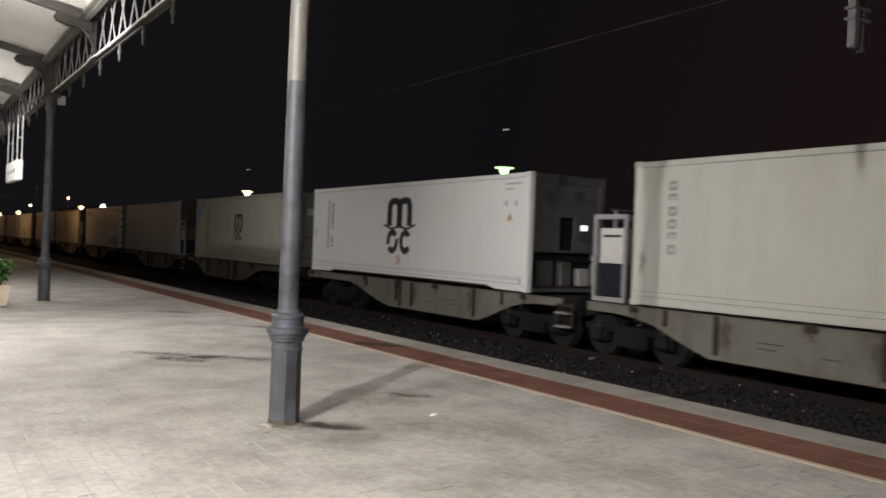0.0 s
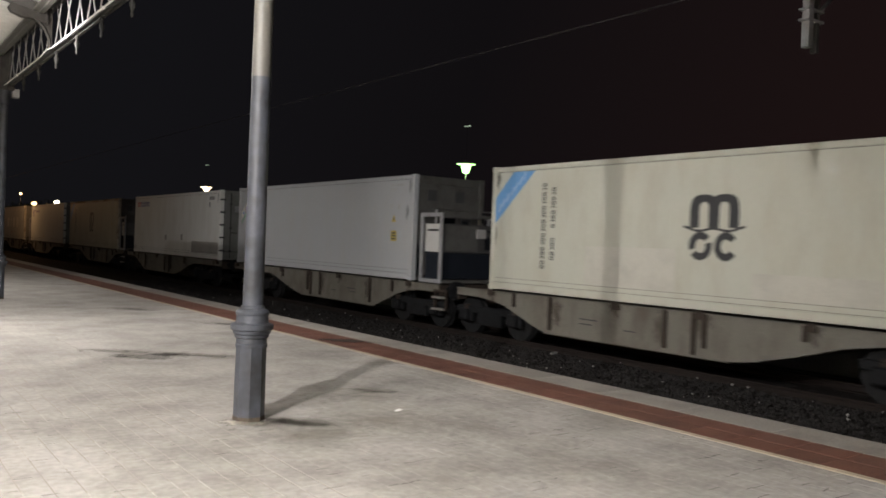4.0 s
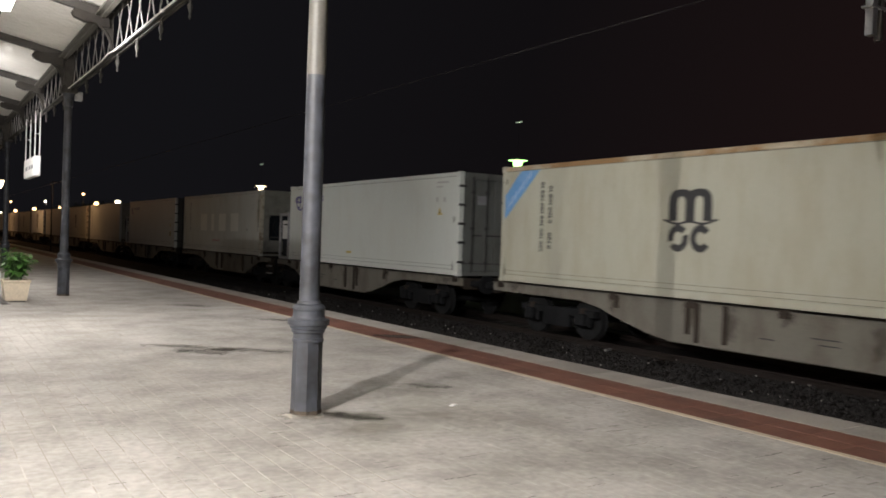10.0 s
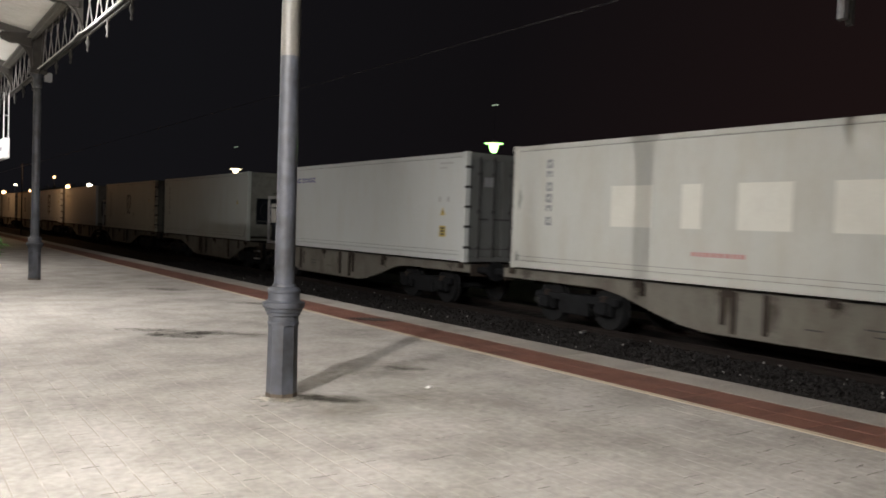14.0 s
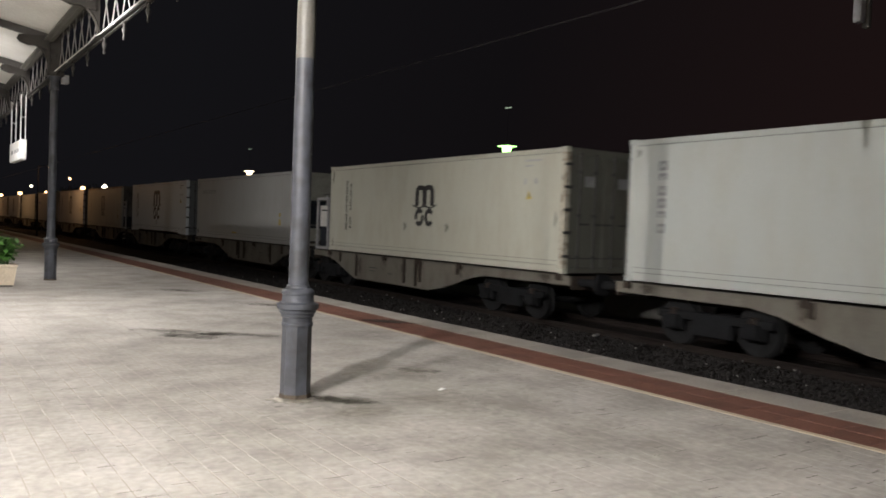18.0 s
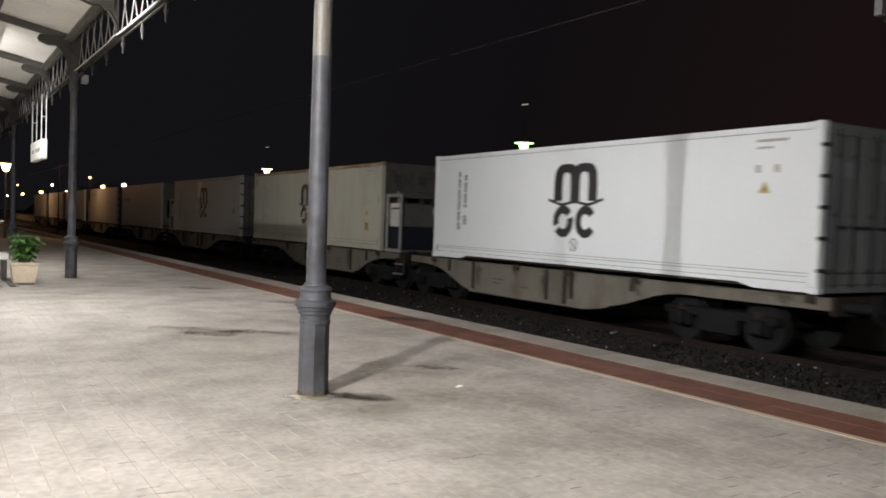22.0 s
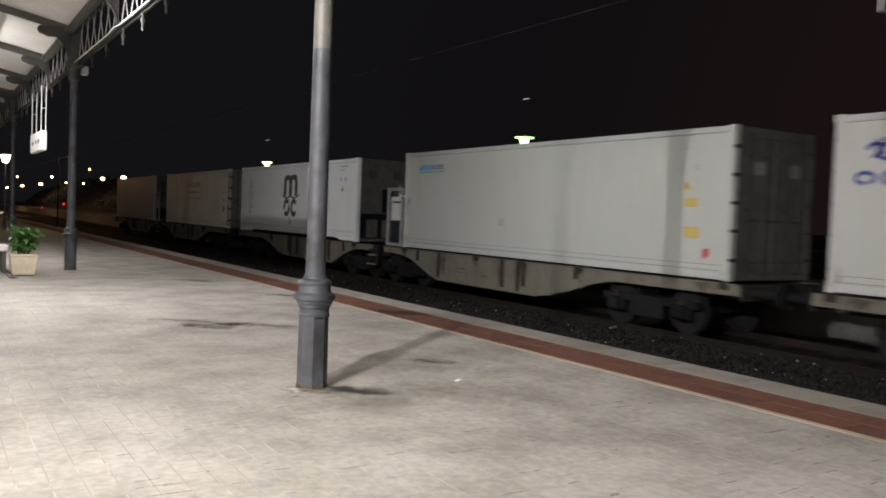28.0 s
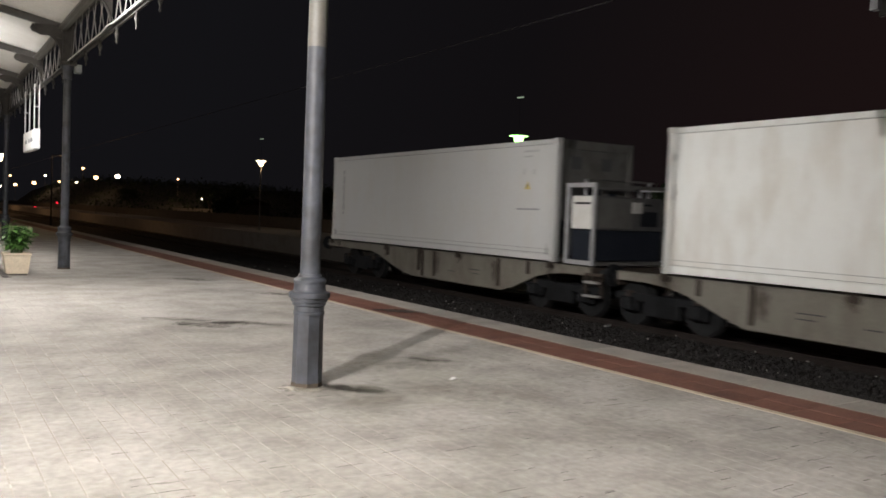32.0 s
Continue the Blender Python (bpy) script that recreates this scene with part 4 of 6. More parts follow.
# posts and heads made up to carry the added orange lights
for x, y, z, watts in ADDED_LAMPS:
    t = thing("street_lamp", pose(x - 1.0, y, -1.02), "added street lamp, tall and distant, glowing orange", "street lamp", "town lamps")
    part("post", lathe([(0.06, 0), (0.03, z + 1.27)], 8), M["black"], t)
    part("arm", box((-0.03, 1.1, -0.02, 0.02, z + 1.262, z + 1.30)), M["black"], t)
    part("lamp_head", box((0.6, 1.2, -0.12, 0.12, z + 1.30, z + 1.38), bevel=0.02), M["iron_dark"], t)
    part("lamp_glass", box((0.75, 1.15, -0.1, 0.1, z + 1.235, z + 1.258)), M["bulb_orange"], t, "glowing orange lamp glass")

# pale rubble and grit gathered round the foot of the nearest column
crumbs = random.Random(21)
b = bmesh.new()
for i in range(160):
    a = crumbs.uniform(0, math.tau)
    r = 0.132 + abs(crumbs.gauss(0, 0.05)) * (1.6 if a > 2.6 else 0.7)
    s = crumbs.uniform(0.003, 0.008)
    p = Vector((2.75 + r * math.cos(a), COLUMN_Y + r * math.sin(a), 0.002 + s * 0.3))
    q = [b.verts.new(p + Vector(d) * s * crumbs.uniform(0.7, 1.3)) for d in ((1, 0, 0), (0, 1, 0), (-1, 0, 0), (0, -1, 0), (0, 0, 0.8))]
    for k in range(4):
        b.faces.new((q[k], q[(k + 1) % 4], q[4]))
tagged(part("grit", b, M["slab"]), "pale mortar crumbs round the column foot", "grit", "", "stuff")

t = thing("street_lamp", pose(33.85, 21.3, -1.02), "low orange yard lamp on a thin post", "street lamp", "town lamps")
part("post", lathe([(0.05, 0), (0.03, 2.96)], 8), M["iron_dark"], t)
part("lamp_head", lathe([(0.04, 2.94), (0.10, 2.99), (0.11, 3.06), (0.05, 3.13)], 12), M["bulb_orange"], t, "glowing lamp head")

# overhead line: a boom from a mast on the far platform, its drop post over the tracks
mast = thing("catenary_mast", pose(17.0, 6.6, -1.02), "grey steel mast with a boom and a drop post", "mast")
part("pole", box((-0.15, 0.15, -0.12, 0.12, 0, 9.4), bevel=0.01), M["galvanised"], mast)
part("boom", box((-6.2, 0.3, -0.1, 0.1, 9.0, 9.25), bevel=0.01), M["galvanised"], mast)
part("drop_post", box((-5.86, -5.74, -0.06, 0.06, 5.57, 9.0), bevel=0.008), M["galvanised"], mast)
part("second_post", box((-5.64, -5.56, -0.05, 0.05, 5.52, 9.0), bevel=0.008), M["iron_dark"], mast)
part("clamp", box((-5.92, -5.5, -0.08, 0.08, 5.95, 5.98), (-5.92, -5.5, -0.08, 0.08, 6.10, 6.13)), M["galvanised"], mast)
part("strut", bars([((-5.6, 0, 6.05), (-4.6, 0, 6.9))], 0.03), M["galvanised"], mast)
for x, z in ((TRACK_X, 6.66),):
    tagged(part("overhead_wire", bars([((x, -60, z), (x, 260, z))], 0.012, 5), M["wire"]), "thin overhead wire above the track", "wire", "overhead wires", "structure")


def tree(x, y, h, seed):
    rng = random.Random(seed)
    t = thing("tree", pose(x, y, -1.02, 0, 0, rng.uniform(0, 360)), "dark broad tree behind the far platform", "tree", "trees beyond the tracks")
    b = bmesh.new()
    add_bar(b, (0, 0, 0), (0.1, 0, h * 0.45), 0.2, 8, 0.12)
    ends = []
    for i in range(7):
        a = math.tau * i / 7 + rng.uniform(-0.3, 0.3)
        e = Vector((math.cos(a) * h * rng.uniform(0.15, 0.3), math.sin(a) * h * rng.uniform(0.15, 0.3), h * rng.uniform(0.55, 0.9)))
        add_bar(b, (0.1, 0, h * rng.uniform(0.3, 0.45)), e, 0.08, 6, 0.02)
        ends.append(e)
    part("trunk", b, M["bark"], t)
    b = bmesh.new()
    for e in ends:
        for k in range(150):
            p = e + Vector([rng.gauss(0, h * 0.09) for _ in range(3)])
            n1 = Vector([rng.uniform(-1, 1) for _ in range(3)]).normalized()
            u = n1.orthogonal().normalized() * rng.uniform(0.10, 0.22)
            v = n1.cross(u)
            b.faces.new([b.verts.new(p + c) for c in (u, v, -u, -v * 0.8)])
    part("crown", b, M["tree_leaf"], t)


for i, (x, y, h) in enumerate(((30, 44, 6), (33, 62, 7.5), (36, 80, 8), (31, 97, 6), (40, 120, 9), (45, 150, 10), (34, 30, 6.5), (48, 100, 10), (38, 185, 9))):
    tree(x, y, h * 0.62, 40 + i)


def rise_z(x, y):
    """Height of the rising ground behind the station."""
    a = min(max((y - 130) / 110, 0), 1) * min(max((x - 26) / 14, 0), 1)
    return -1.03 + 8.0 * a * a * (3 - 2 * a) + 0.5 * a * noise.noise((x * 0.08, y * 0.08, 0))


bm = bmesh.new()
vs = [[bm.verts.new((x, y, rise_z(x, y))) for y in range(126, 340, 6)] for x in range(25, 140, 5)]
for a, b in zip(vs, vs[1:]):
    for j in range(len(a) - 1):
        bm.faces.new((a[j], b[j], b[j + 1], a[j + 1]))
structure("ground_rise", bm, M["grass"], "dark rising ground with scrub behind the station", True)
rng = random.Random(8)
bm = bmesh.new()
for i in range(9000):
    x, y = rng.uniform(27, 90), rng.uniform(132, 300)
    p = Vector((x, y, rise_z(x, y) + 0.25 + abs(rng.gauss(0, 0.7))))
    n1 = Vector((rng.uniform(-1, 1), rng.uniform(-1, 0.2), rng.uniform(-0.3, 1))).normalized()
    u = n1.orthogonal().normalized() * rng.uniform(0.12, 0.34)
    v = n1.cross(u)
    bm.faces.new([bm.verts.new(p + q) for q in (u, v, -u, -v * 0.8)])
tagged(part("scrub", bm, M["tree_leaf"]), "dark scrub on the rise, dimly lit by town lamps", "scrub", "", "stuff")


def far_house(x, y, w, d, h):
    t = thing("house", pose(x, y, -1.02), "dark far building with a tiled roof", "house", "far houses")
    part("wall", box((0, d, 0, w, 0, h)), M["far_wall"], t)
    b = prism_xz([(-0.4, h), (d + 0.4, h), (d / 2, h + d * 0.22)], -0.4, w + 0.4)
    part("roof", b, M["wagon_dark"], t)
    for j in range(int(h // 3)):
        for i in range(int(w // 3)):
            win = part("window", box((-0.06, -0.002, 1.0 + 3 * i, 2.1 + 3 * i, 1.0 + 3 * j, 2.3 + 3 * j)), M["glass"], t)
            part("sill", box((-0.14, -0.002, 0.95 + 3 * i, 2.15 + 3 * i, 0.94 + 3 * j, 0.998 + 3 * j)), M["far_wall"], win)


far_house(110, 330, 20, 12, 6)
far_house(50.5, 150, 6, 6, 3)
structure("town_wall", box((38.5, 46.0, 150.0, 150.3, -1.02, 0.85), (38.4, 46.1, 149.95, 150.35, 0.85, 0.95)), M["plaster"], "pale low wall far behind the station, lit by an added light")

# ---- the train ----


def ribbed_side(x, out, y0, y1, z0, z1, pitch=0.30, depth=0.003):
    """A panel with shallow upright ribs; out is -1 or 1."""
    bm2 = bmesh.new()
    ys2 = []
    y = y0
    while y < y1 - 1e-6:
        for f, d in ((0, 0), (0.62, 0), (0.70, 1), (0.92, 1)):
            if y + f * pitch < y1:
                ys2.append((y + f * pitch, d))
        y += pitch
    ys2.append((y1, 0))
    lo = [(bm2.verts.new((x - out * depth * d, yy, z0)), bm2.verts.new((x - out * depth * d, yy, z1))) for yy, d in ys2]
    for a, b in zip(lo, lo[1:]):
        bm2.faces.new((a[0], a[1], b[1], b[0]) if out < 0 else (a[0], b[0], b[1], a[1]))
    hull = x - out * 0.06
    bk = [bm2.verts.new((hull, yy, zz)) for yy, zz in ((y0, z0), (y0, z1), (y1, z1), (y1, z0))]
    bm2.faces.new(bk if out > 0 else bk[::-1])
    return bm2


W = 1.219


def mark_box(u0, u1, v0, v1, proud=0.003):
    """A flat mark on the near side: u from the near end, v from the base."""
    return (-W + 0.012 - proud, -W + 0.016, min(u0, u1), max(u0, u1), min(v0, v1), max(v0, v1))


def mark_shape(outline, proud=0.003):
    return prism_yz(outline, -W + 0.012 - proud, -W + 0.016)


def decal(c, u, v, ru, rv, mat, name, label=""):
    """A thin ragged stain on the near side."""
    b = bmesh.new()
    b.faces.new([b.verts.new((0, ru * math.cos(math.tau * q / 16), rv * math.sin(math.tau * q / 16))) for q in range(16)][::-1])
    o = part(name, b, M[mat], c, label)
    o.location = (-W + 0.0065, u, v)
    return o


def arch(uc, v0, w, h, thick, n=8):
    """Outline of an arch that stands on v0, as one closed band."""
    o, i = [], []
    r = w / 2
    for k in range(n + 1):
        a = math.pi * k / n
        ca, sa = math.cos(a), math.sin(a)
        ca, sa = math.copysign(abs(ca) ** 0.72, ca), abs(sa) ** 0.72
        o.append((uc + r * ca, v0 + h - r + r * sa))
        i.append((uc + (r - thick) * ca, v0 + h - r + (r - thick * 0.7) * sa))
    return [(uc + r, v0)] + o + [(uc - r, v0), (uc - r + thick, v0)] + i[::-1] + [(uc + r - thick, v0)]


def ring_band(uc, vc, ru, rv, t, a0, a1, n=14):
    o, i = [], []
    for k in range(n + 1):
        a = math.radians(a0 + (a1 - a0) * k / n)
        o.append((uc + ru * math.cos(a), vc + rv * math.sin(a)))
        i.append((uc + (ru - t) * math.cos(a), vc + (rv - t) * math.sin(a)))
    return o + i[::-1]


def mark_arches(c, uc=6.1, top=2.38, k=1.0, dot=""):
    """A dark emblem: twin arches over a wavy bar, a closed and an open ring below."""
    h = 0.86 * k
    v0 = top - 0.80 * k
    for s in (-1, 1):
        part("emblem_arch", mark_shape(arch(uc + s * 0.30 * k, v0, 0.86 * k, h, 0.285 * k)), M["mark_black"], c, "dark painted emblem").location.x = -0.001 - 0.001 * s
    wave = [(uc + (-0.92 + 1.84 * q / 16) * k, v0 + (-0.02 + 0.035 * math.cos(4 * math.pi * q / 16) + 0.05 * (abs(q - 8) / 8) ** 3) * k) for q in range(17)]
    part("emblem_wave", mark_shape(wave + [(u, v - 0.065 * k) for u, v in wave[::-1]]), M["mark_black"], c)
    for a0 in (-18, 162):
        part("emblem_ring", mark_shape(ring_band(uc + 0.38 * k, v0 - 0.47 * k, 0.35 * k, 0.37 * k, 0.19 * k, a0, a0 + 158)), M["mark_black"], c)
    part("emblem_ring", mark_shape(ring_band(uc - 0.38 * k, v0 - 0.47 * k, 0.34 * k, 0.37 * k, 0.19 * k, -145, 145)), M["mark_black"], c)
    if dot:
        part("emblem_dot", mark_shape(ring_band(uc, v0 - 1.0 * k, 0.14, 0.15, 0.03, 0, 350)), M[dot], c, "small painted ring")
        part("emblem_slash", mark_shape([(uc + 0.09, v0 - 0.93 * k), (uc + 0.06, v0 - 0.90 * k), (uc - 0.09, v0 - 1.07 * k), (uc - 0.06, v0 - 1.10 * k)]), M[dot], c)


def mark_column(c, u, v_top, v_low, mat="mark_black", wide=0.12, second=True, step=0.085):
    """Two columns of small upright lettering, as bars."""
    for j, (du, lo) in enumerate(((0.0, v_low), (-0.30, v_low + 0.15))):
        if j and not second:
            break
        b = bmesh.new()
        v = v_top - 0.1 * j
        k = 0
        while v - step > lo:
            if not (j and k in (9, 10)):
                for q in ring_parts(u + du - wide / 2, u + du + wide / 2, v - step * 0.9, v)[k % 3 == 1:]:
                    add_box(b, *mark_box(*q))
            v -= step * 1.18
            k += 1
        part("lettering", b, M[mat], c)


def mark_diagonal(c, mat="mark_blue"):
    o = part("diagonal_band", mark_shape([(12.06, 1.56), (12.06, 2.16), (11.45, 2.75), (10.72, 2.75)]), M[mat], c, "sky-blue diagonal painted band")
    for q in (0.0, 0.15, 0.30, 0.48, 0.62, 0.78, 0.92):
        u0, v0 = 11.96 - 0.90 * q, 1.82 + 0.78 * q
        part("band_lettering", mark_shape([(u0, v0), (u0 - 0.06, v0 + 0.20), (u0 - 0.10, v0 + 0.21), (u0 - 0.05, v0 + 0.02)], 0.005), M["mark_ice"], c)
    return o


def mark_plates(c, u=1.08, tri=1.70, low=0.0):
    """The small plates and lettering near the end of the side; low: height of a square label's middle."""
    part("number_lettering", box(mark_box(u - 0.42, u + 0.2, 2.60, 2.65), mark_box(u - 0.12, u + 0.2, 2.48, 2.52)), M["mark_faint"], c)
    for du in (0.11, -0.28):
        part("weight_plate", box(mark_box(u + du, u + du + 0.10, tri + 0.36, tri + 0.50)), M["mark_faint"], c)
    part("warning_label", mark_shape([(u - 0.11, tri), (u + 0.13, tri), (u + 0.01, tri + 0.21)]), M["mark_yellow"], c, "yellow triangular label")
    part("label_sign", box(mark_box(u - 0.005, u + 0.025, tri + 0.04, tri + 0.13, 0.005)), M["mark_black"], c)
    if low:
        part("yellow_label", box(mark_box(u - 0.15, u + 0.15, low - 0.15, low + 0.15), bevel=0.001), M["mark_yellow"], c, "yellow square label")
        for dv in (-0.10, -0.02, 0.06):
            part("label_bar", box(mark_box(u - 0.10, u + 0.10, low + dv, low + dv + 0.04, 0.005)), M["mark_black"], c)


def mark_word(c, u_left, u_right, v0, v1, mats, letters, bold=0.55):
    """A word as plain blocks in its colours."""
    step = (u_left - u_right) / letters
    for i in range(letters):
        uc, vc = u_left - step * (i + 0.45), (v0 + v1) / 2
        r, h = step * 0.42, (v1 - v0) / 2 * (1.0 if i % 3 else 0.86)
        a0, a1 = ((0, 345), (-150, 140), (-90, 250), (20, 330))[(i * 7 + letters) % 4]
        part("lettering", mark_shape(ring_band(uc, vc, r, h, min(r, h) * bold, a0, a1, 10)), M[mats[min(i, len(mats) - 1)]], c)


def ring_parts(u0, u1, v0, v1):
    t = min(u1 - u0, v1 - v0) * 0.31
    return ((u0, u1, v0, v0 + t), (u0, u1, v1 - t, v1), (u0, u0 + t, v0 + t, v1 - t), (u1 - t, u1, v0 + t, v1 - t))


def mark_swirl(c, uc, vc, mat, k=1.0):
    for a, b, r, dv in ((0, 290, 0.24, 0.0), (100, 400, 0.17, 0.12), (200, 420, 0.30, -0.02)):
        part("swirl", mark_shape(ring_band(uc - 0.1 * (a / 100), vc + dv, r * k * 1.25, r * k, 0.07, a, b)), M[mat], c, "painted swirl emblem")


def container(k, base, dirt, amount, label, clean_bottom=False, hole=False, rust_top=False, rust_post=False, end_dark=False):
    even = k % 2 == 0
    wear = random.Random(100 + k)
    c = thing("reefer_container", pose(TRACK_X, end_at_start(k), DECK_Z), label, "container", "containers on the train")
    MOVERS.append((c, c.matrix_basis.copy()))
    paint = container_paint("container_paint_%s" % "abcdefghijklmnopqrstuvwxyz"[k], base, dirt, amount)
    rail_mat = M["rust_rail"] if rust_top else paint
    L, H = LENGTH, HEIGHT
    for s in (-1, 1):
        part("side_panel", ribbed_side(s * (W - 0.012), s, 0.14, L - 0.14, 0.17, H - 0.13), paint, c)
        part("top_rail", box((s * W - 0.06 if s > 0 else -W, W if s > 0 else -W + 0.06, 0.16, L - 0.16, H - 0.13, H - 0.02), bevel=0.01), rail_mat if s < 0 else paint, c)
        lo = [(s * W - 0.09 if s > 0 else -W, W if s > 0 else -W + 0.09, 0.16, L - 0.16, 0.05 if clean_bottom else 0.02, 0.17)]
        if clean_bottom:
            foot = [(0.16, 0.02), (1.25, 0.02), (1.6, 0.105), (10.5, 0.105), (10.75, 0.02), (12.03, 0.02), (12.03, 0.17), (0.16, 0.17)]
            part("bottom_rail", prism_yz(foot, min(s * W, s * (W - 0.09)), max(s * W, s * (W - 0.09))), paint, c)
        else:
            part("bottom_rail", box(*lo, bevel=0.01), paint, c)
        for y in (0.0, L - 0.14):
            # far-side posts and castings take the grey that holds the end's shade
            part("corner_post", box((W - 0.16 if s > 0 else -W, W if s > 0 else -W + 0.16, y, y + 0.14, 0.12, H - 0.12), bevel=0.012), M["rust"] if (rust_post and s < 0 and y < 1) else (paint if s < 0 else M["shaded_grey"]), c)
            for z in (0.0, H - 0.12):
                part("corner_casting", box((W - 0.164 if s > 0 else -W - 0.002, W + 0.002 if s > 0 else -W + 0.164, y - 0.002, y + 0.168, z, z + 0.12), bevel=0.015), M["rust"] if (rust_top and z > 1) else (paint if s < 0 else M["shaded_grey"]), c)
        for v in (0.185, 0.285, H - 0.142) + ((0.34,) if clean_bottom else ()):
            part("groove", box(mark_box(0.2, 11.98, v, v + 0.006, 0.012)) if s < 0 else box((W - 0.016, W - 0.008, 0.2, 11.98, v, v + 0.006)), M["door_gear"], c)
    # rust at the corners
    for q in range(1 + int(amount * 9)):
        decal(c, wear.choice((wear.uniform(0.12, 0.3), wear.uniform(11.9, 12.05))), wear.choice((2.62, 0.26, wear.uniform(0.3, 2.6))), wear.uniform(0.05, 0.12), wear.uniform(0.12, 0.4), "rust_blotch", "rust_stain")
    part("roof", box((-W + 0.05, W - 0.05, 0.1, L - 0.1, H - 0.06, H - 0.03)), paint, c)
    part("floor", box((-W + 0.05, W - 0.05, 0.1, L - 0.1, 0.06, 0.16)), M["wagon_dark"], c)
    # doors on one end, the cooling unit on the other
    yd, sd = (0.0, -1) if even else (L, 1)
    # side paint cut to 0.23: shade on the door end put into its colour
    door_shade_tone = tuple(0.23 * q for q in base)
    face = M["shaded_grey"] if end_dark else container_paint("weathered_door_paint_%s" % "abcdefghijklmnopqrstuvwxyz"[k], door_shade_tone, tuple(0.155 * q for q in dirt), 0.6)
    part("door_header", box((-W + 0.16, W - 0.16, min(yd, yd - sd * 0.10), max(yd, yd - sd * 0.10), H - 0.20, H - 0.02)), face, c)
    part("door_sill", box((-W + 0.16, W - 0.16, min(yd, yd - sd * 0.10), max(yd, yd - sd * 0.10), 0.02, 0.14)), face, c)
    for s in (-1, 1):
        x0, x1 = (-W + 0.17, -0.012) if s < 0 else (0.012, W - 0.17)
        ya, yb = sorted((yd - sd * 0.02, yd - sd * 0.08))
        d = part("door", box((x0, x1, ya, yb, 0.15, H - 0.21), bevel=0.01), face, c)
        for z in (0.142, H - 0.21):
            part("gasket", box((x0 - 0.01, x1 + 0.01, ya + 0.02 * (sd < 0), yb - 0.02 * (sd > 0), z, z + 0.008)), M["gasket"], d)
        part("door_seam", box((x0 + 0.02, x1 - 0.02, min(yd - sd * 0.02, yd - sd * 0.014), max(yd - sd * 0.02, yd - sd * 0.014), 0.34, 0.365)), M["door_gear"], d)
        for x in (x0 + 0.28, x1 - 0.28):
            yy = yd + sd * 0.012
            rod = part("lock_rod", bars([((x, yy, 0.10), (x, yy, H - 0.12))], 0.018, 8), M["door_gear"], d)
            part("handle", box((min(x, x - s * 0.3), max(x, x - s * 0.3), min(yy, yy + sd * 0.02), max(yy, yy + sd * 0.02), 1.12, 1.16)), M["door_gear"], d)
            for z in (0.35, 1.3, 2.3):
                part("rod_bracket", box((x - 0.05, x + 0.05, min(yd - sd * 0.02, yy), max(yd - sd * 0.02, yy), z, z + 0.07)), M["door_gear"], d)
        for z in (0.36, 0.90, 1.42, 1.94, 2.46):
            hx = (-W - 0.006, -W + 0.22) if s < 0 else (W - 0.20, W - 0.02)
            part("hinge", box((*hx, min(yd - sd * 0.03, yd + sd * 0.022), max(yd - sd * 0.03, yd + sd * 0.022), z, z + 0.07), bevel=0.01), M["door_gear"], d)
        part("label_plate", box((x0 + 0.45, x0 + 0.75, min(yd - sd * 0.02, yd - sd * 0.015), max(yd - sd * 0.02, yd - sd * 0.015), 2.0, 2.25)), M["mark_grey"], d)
    yu, su = (L, 1) if even else (0.0, -1)

    def unit(x0, x1, z0, z1, d0, d1):
        return (x0, x1, min(yu + su * d0, yu + su * d1), max(yu + su * d0, yu + su * d1), z0, z1)
    panel = M["shaded_pale"] if hole else M["shaded_grey"]
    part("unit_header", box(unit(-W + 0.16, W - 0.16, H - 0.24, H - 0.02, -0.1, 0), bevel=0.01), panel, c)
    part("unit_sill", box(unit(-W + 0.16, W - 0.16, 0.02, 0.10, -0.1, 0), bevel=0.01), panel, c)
    part("unit_back", box(unit(-W + 0.15, W - 0.15, 0.1, H - 0.2, -0.36, -0.30)), M["navy"], c)
    if hole:
        rim = [(-0.66 + 0.14 * math.cos(q), 1.63 + 0.15 * math.sin(q)) for q in (math.pi, 2.36, 1.57)] + [(0.62 + 0.14 * math.cos(q), 1.63 + 0.15 * math.sin(q)) for q in (1.57, 0.79, 0)]
        rim += [(0.62 + 0.14 * math.cos(q), 0.86 + 0.15 * math.sin(q)) for q in (0, -0.79, -1.57)] + [(-0.66 + 0.14 * math.cos(q), 0.86 + 0.15 * math.sin(q)) for q in (-1.57, -2.36, -math.pi)]
        hood = bmesh.new()
        add_ring_loft(hood, [[(x * k, yu + su * d, z) for x, z in rim] for k, d in ((1.03, -0.026), (1.0, -0.02), (0.985, -0.026), (0.98, -0.29))], cap=False)
        part("opening_rim", hood, M["gasket"], c, "dark rim of the fan opening")
        part("upper_panel", box(unit(-W + 0.16, W - 0.16, 1.79, H - 0.24, -0.07, -0.03), bevel=0.008), panel, c)
        part("lower_panel", box(unit(-W + 0.16, W - 0.16, 0.20, 0.70, -0.07, -0.03), bevel=0.008), panel, c)
        for x0, x1 in ((-W + 0.16, -0.80), (0.76, W - 0.16)):
            part("side_panel", box(unit(x0, x1, 0.70, 1.79, -0.07, -0.03), bevel=0.008), panel, c)
        part("fan_shroud", lathe_y([(0.36, -0.25), (0.38, -0.12), (0.34, -0.10), (0.32, -0.24)], -0.2, 1.28, yu, su), M["black"], c)
        part("controller", box(unit(0.28, 0.58, 1.10, 1.36, -0.18, -0.10), bevel=0.01), M["gasket"], c)
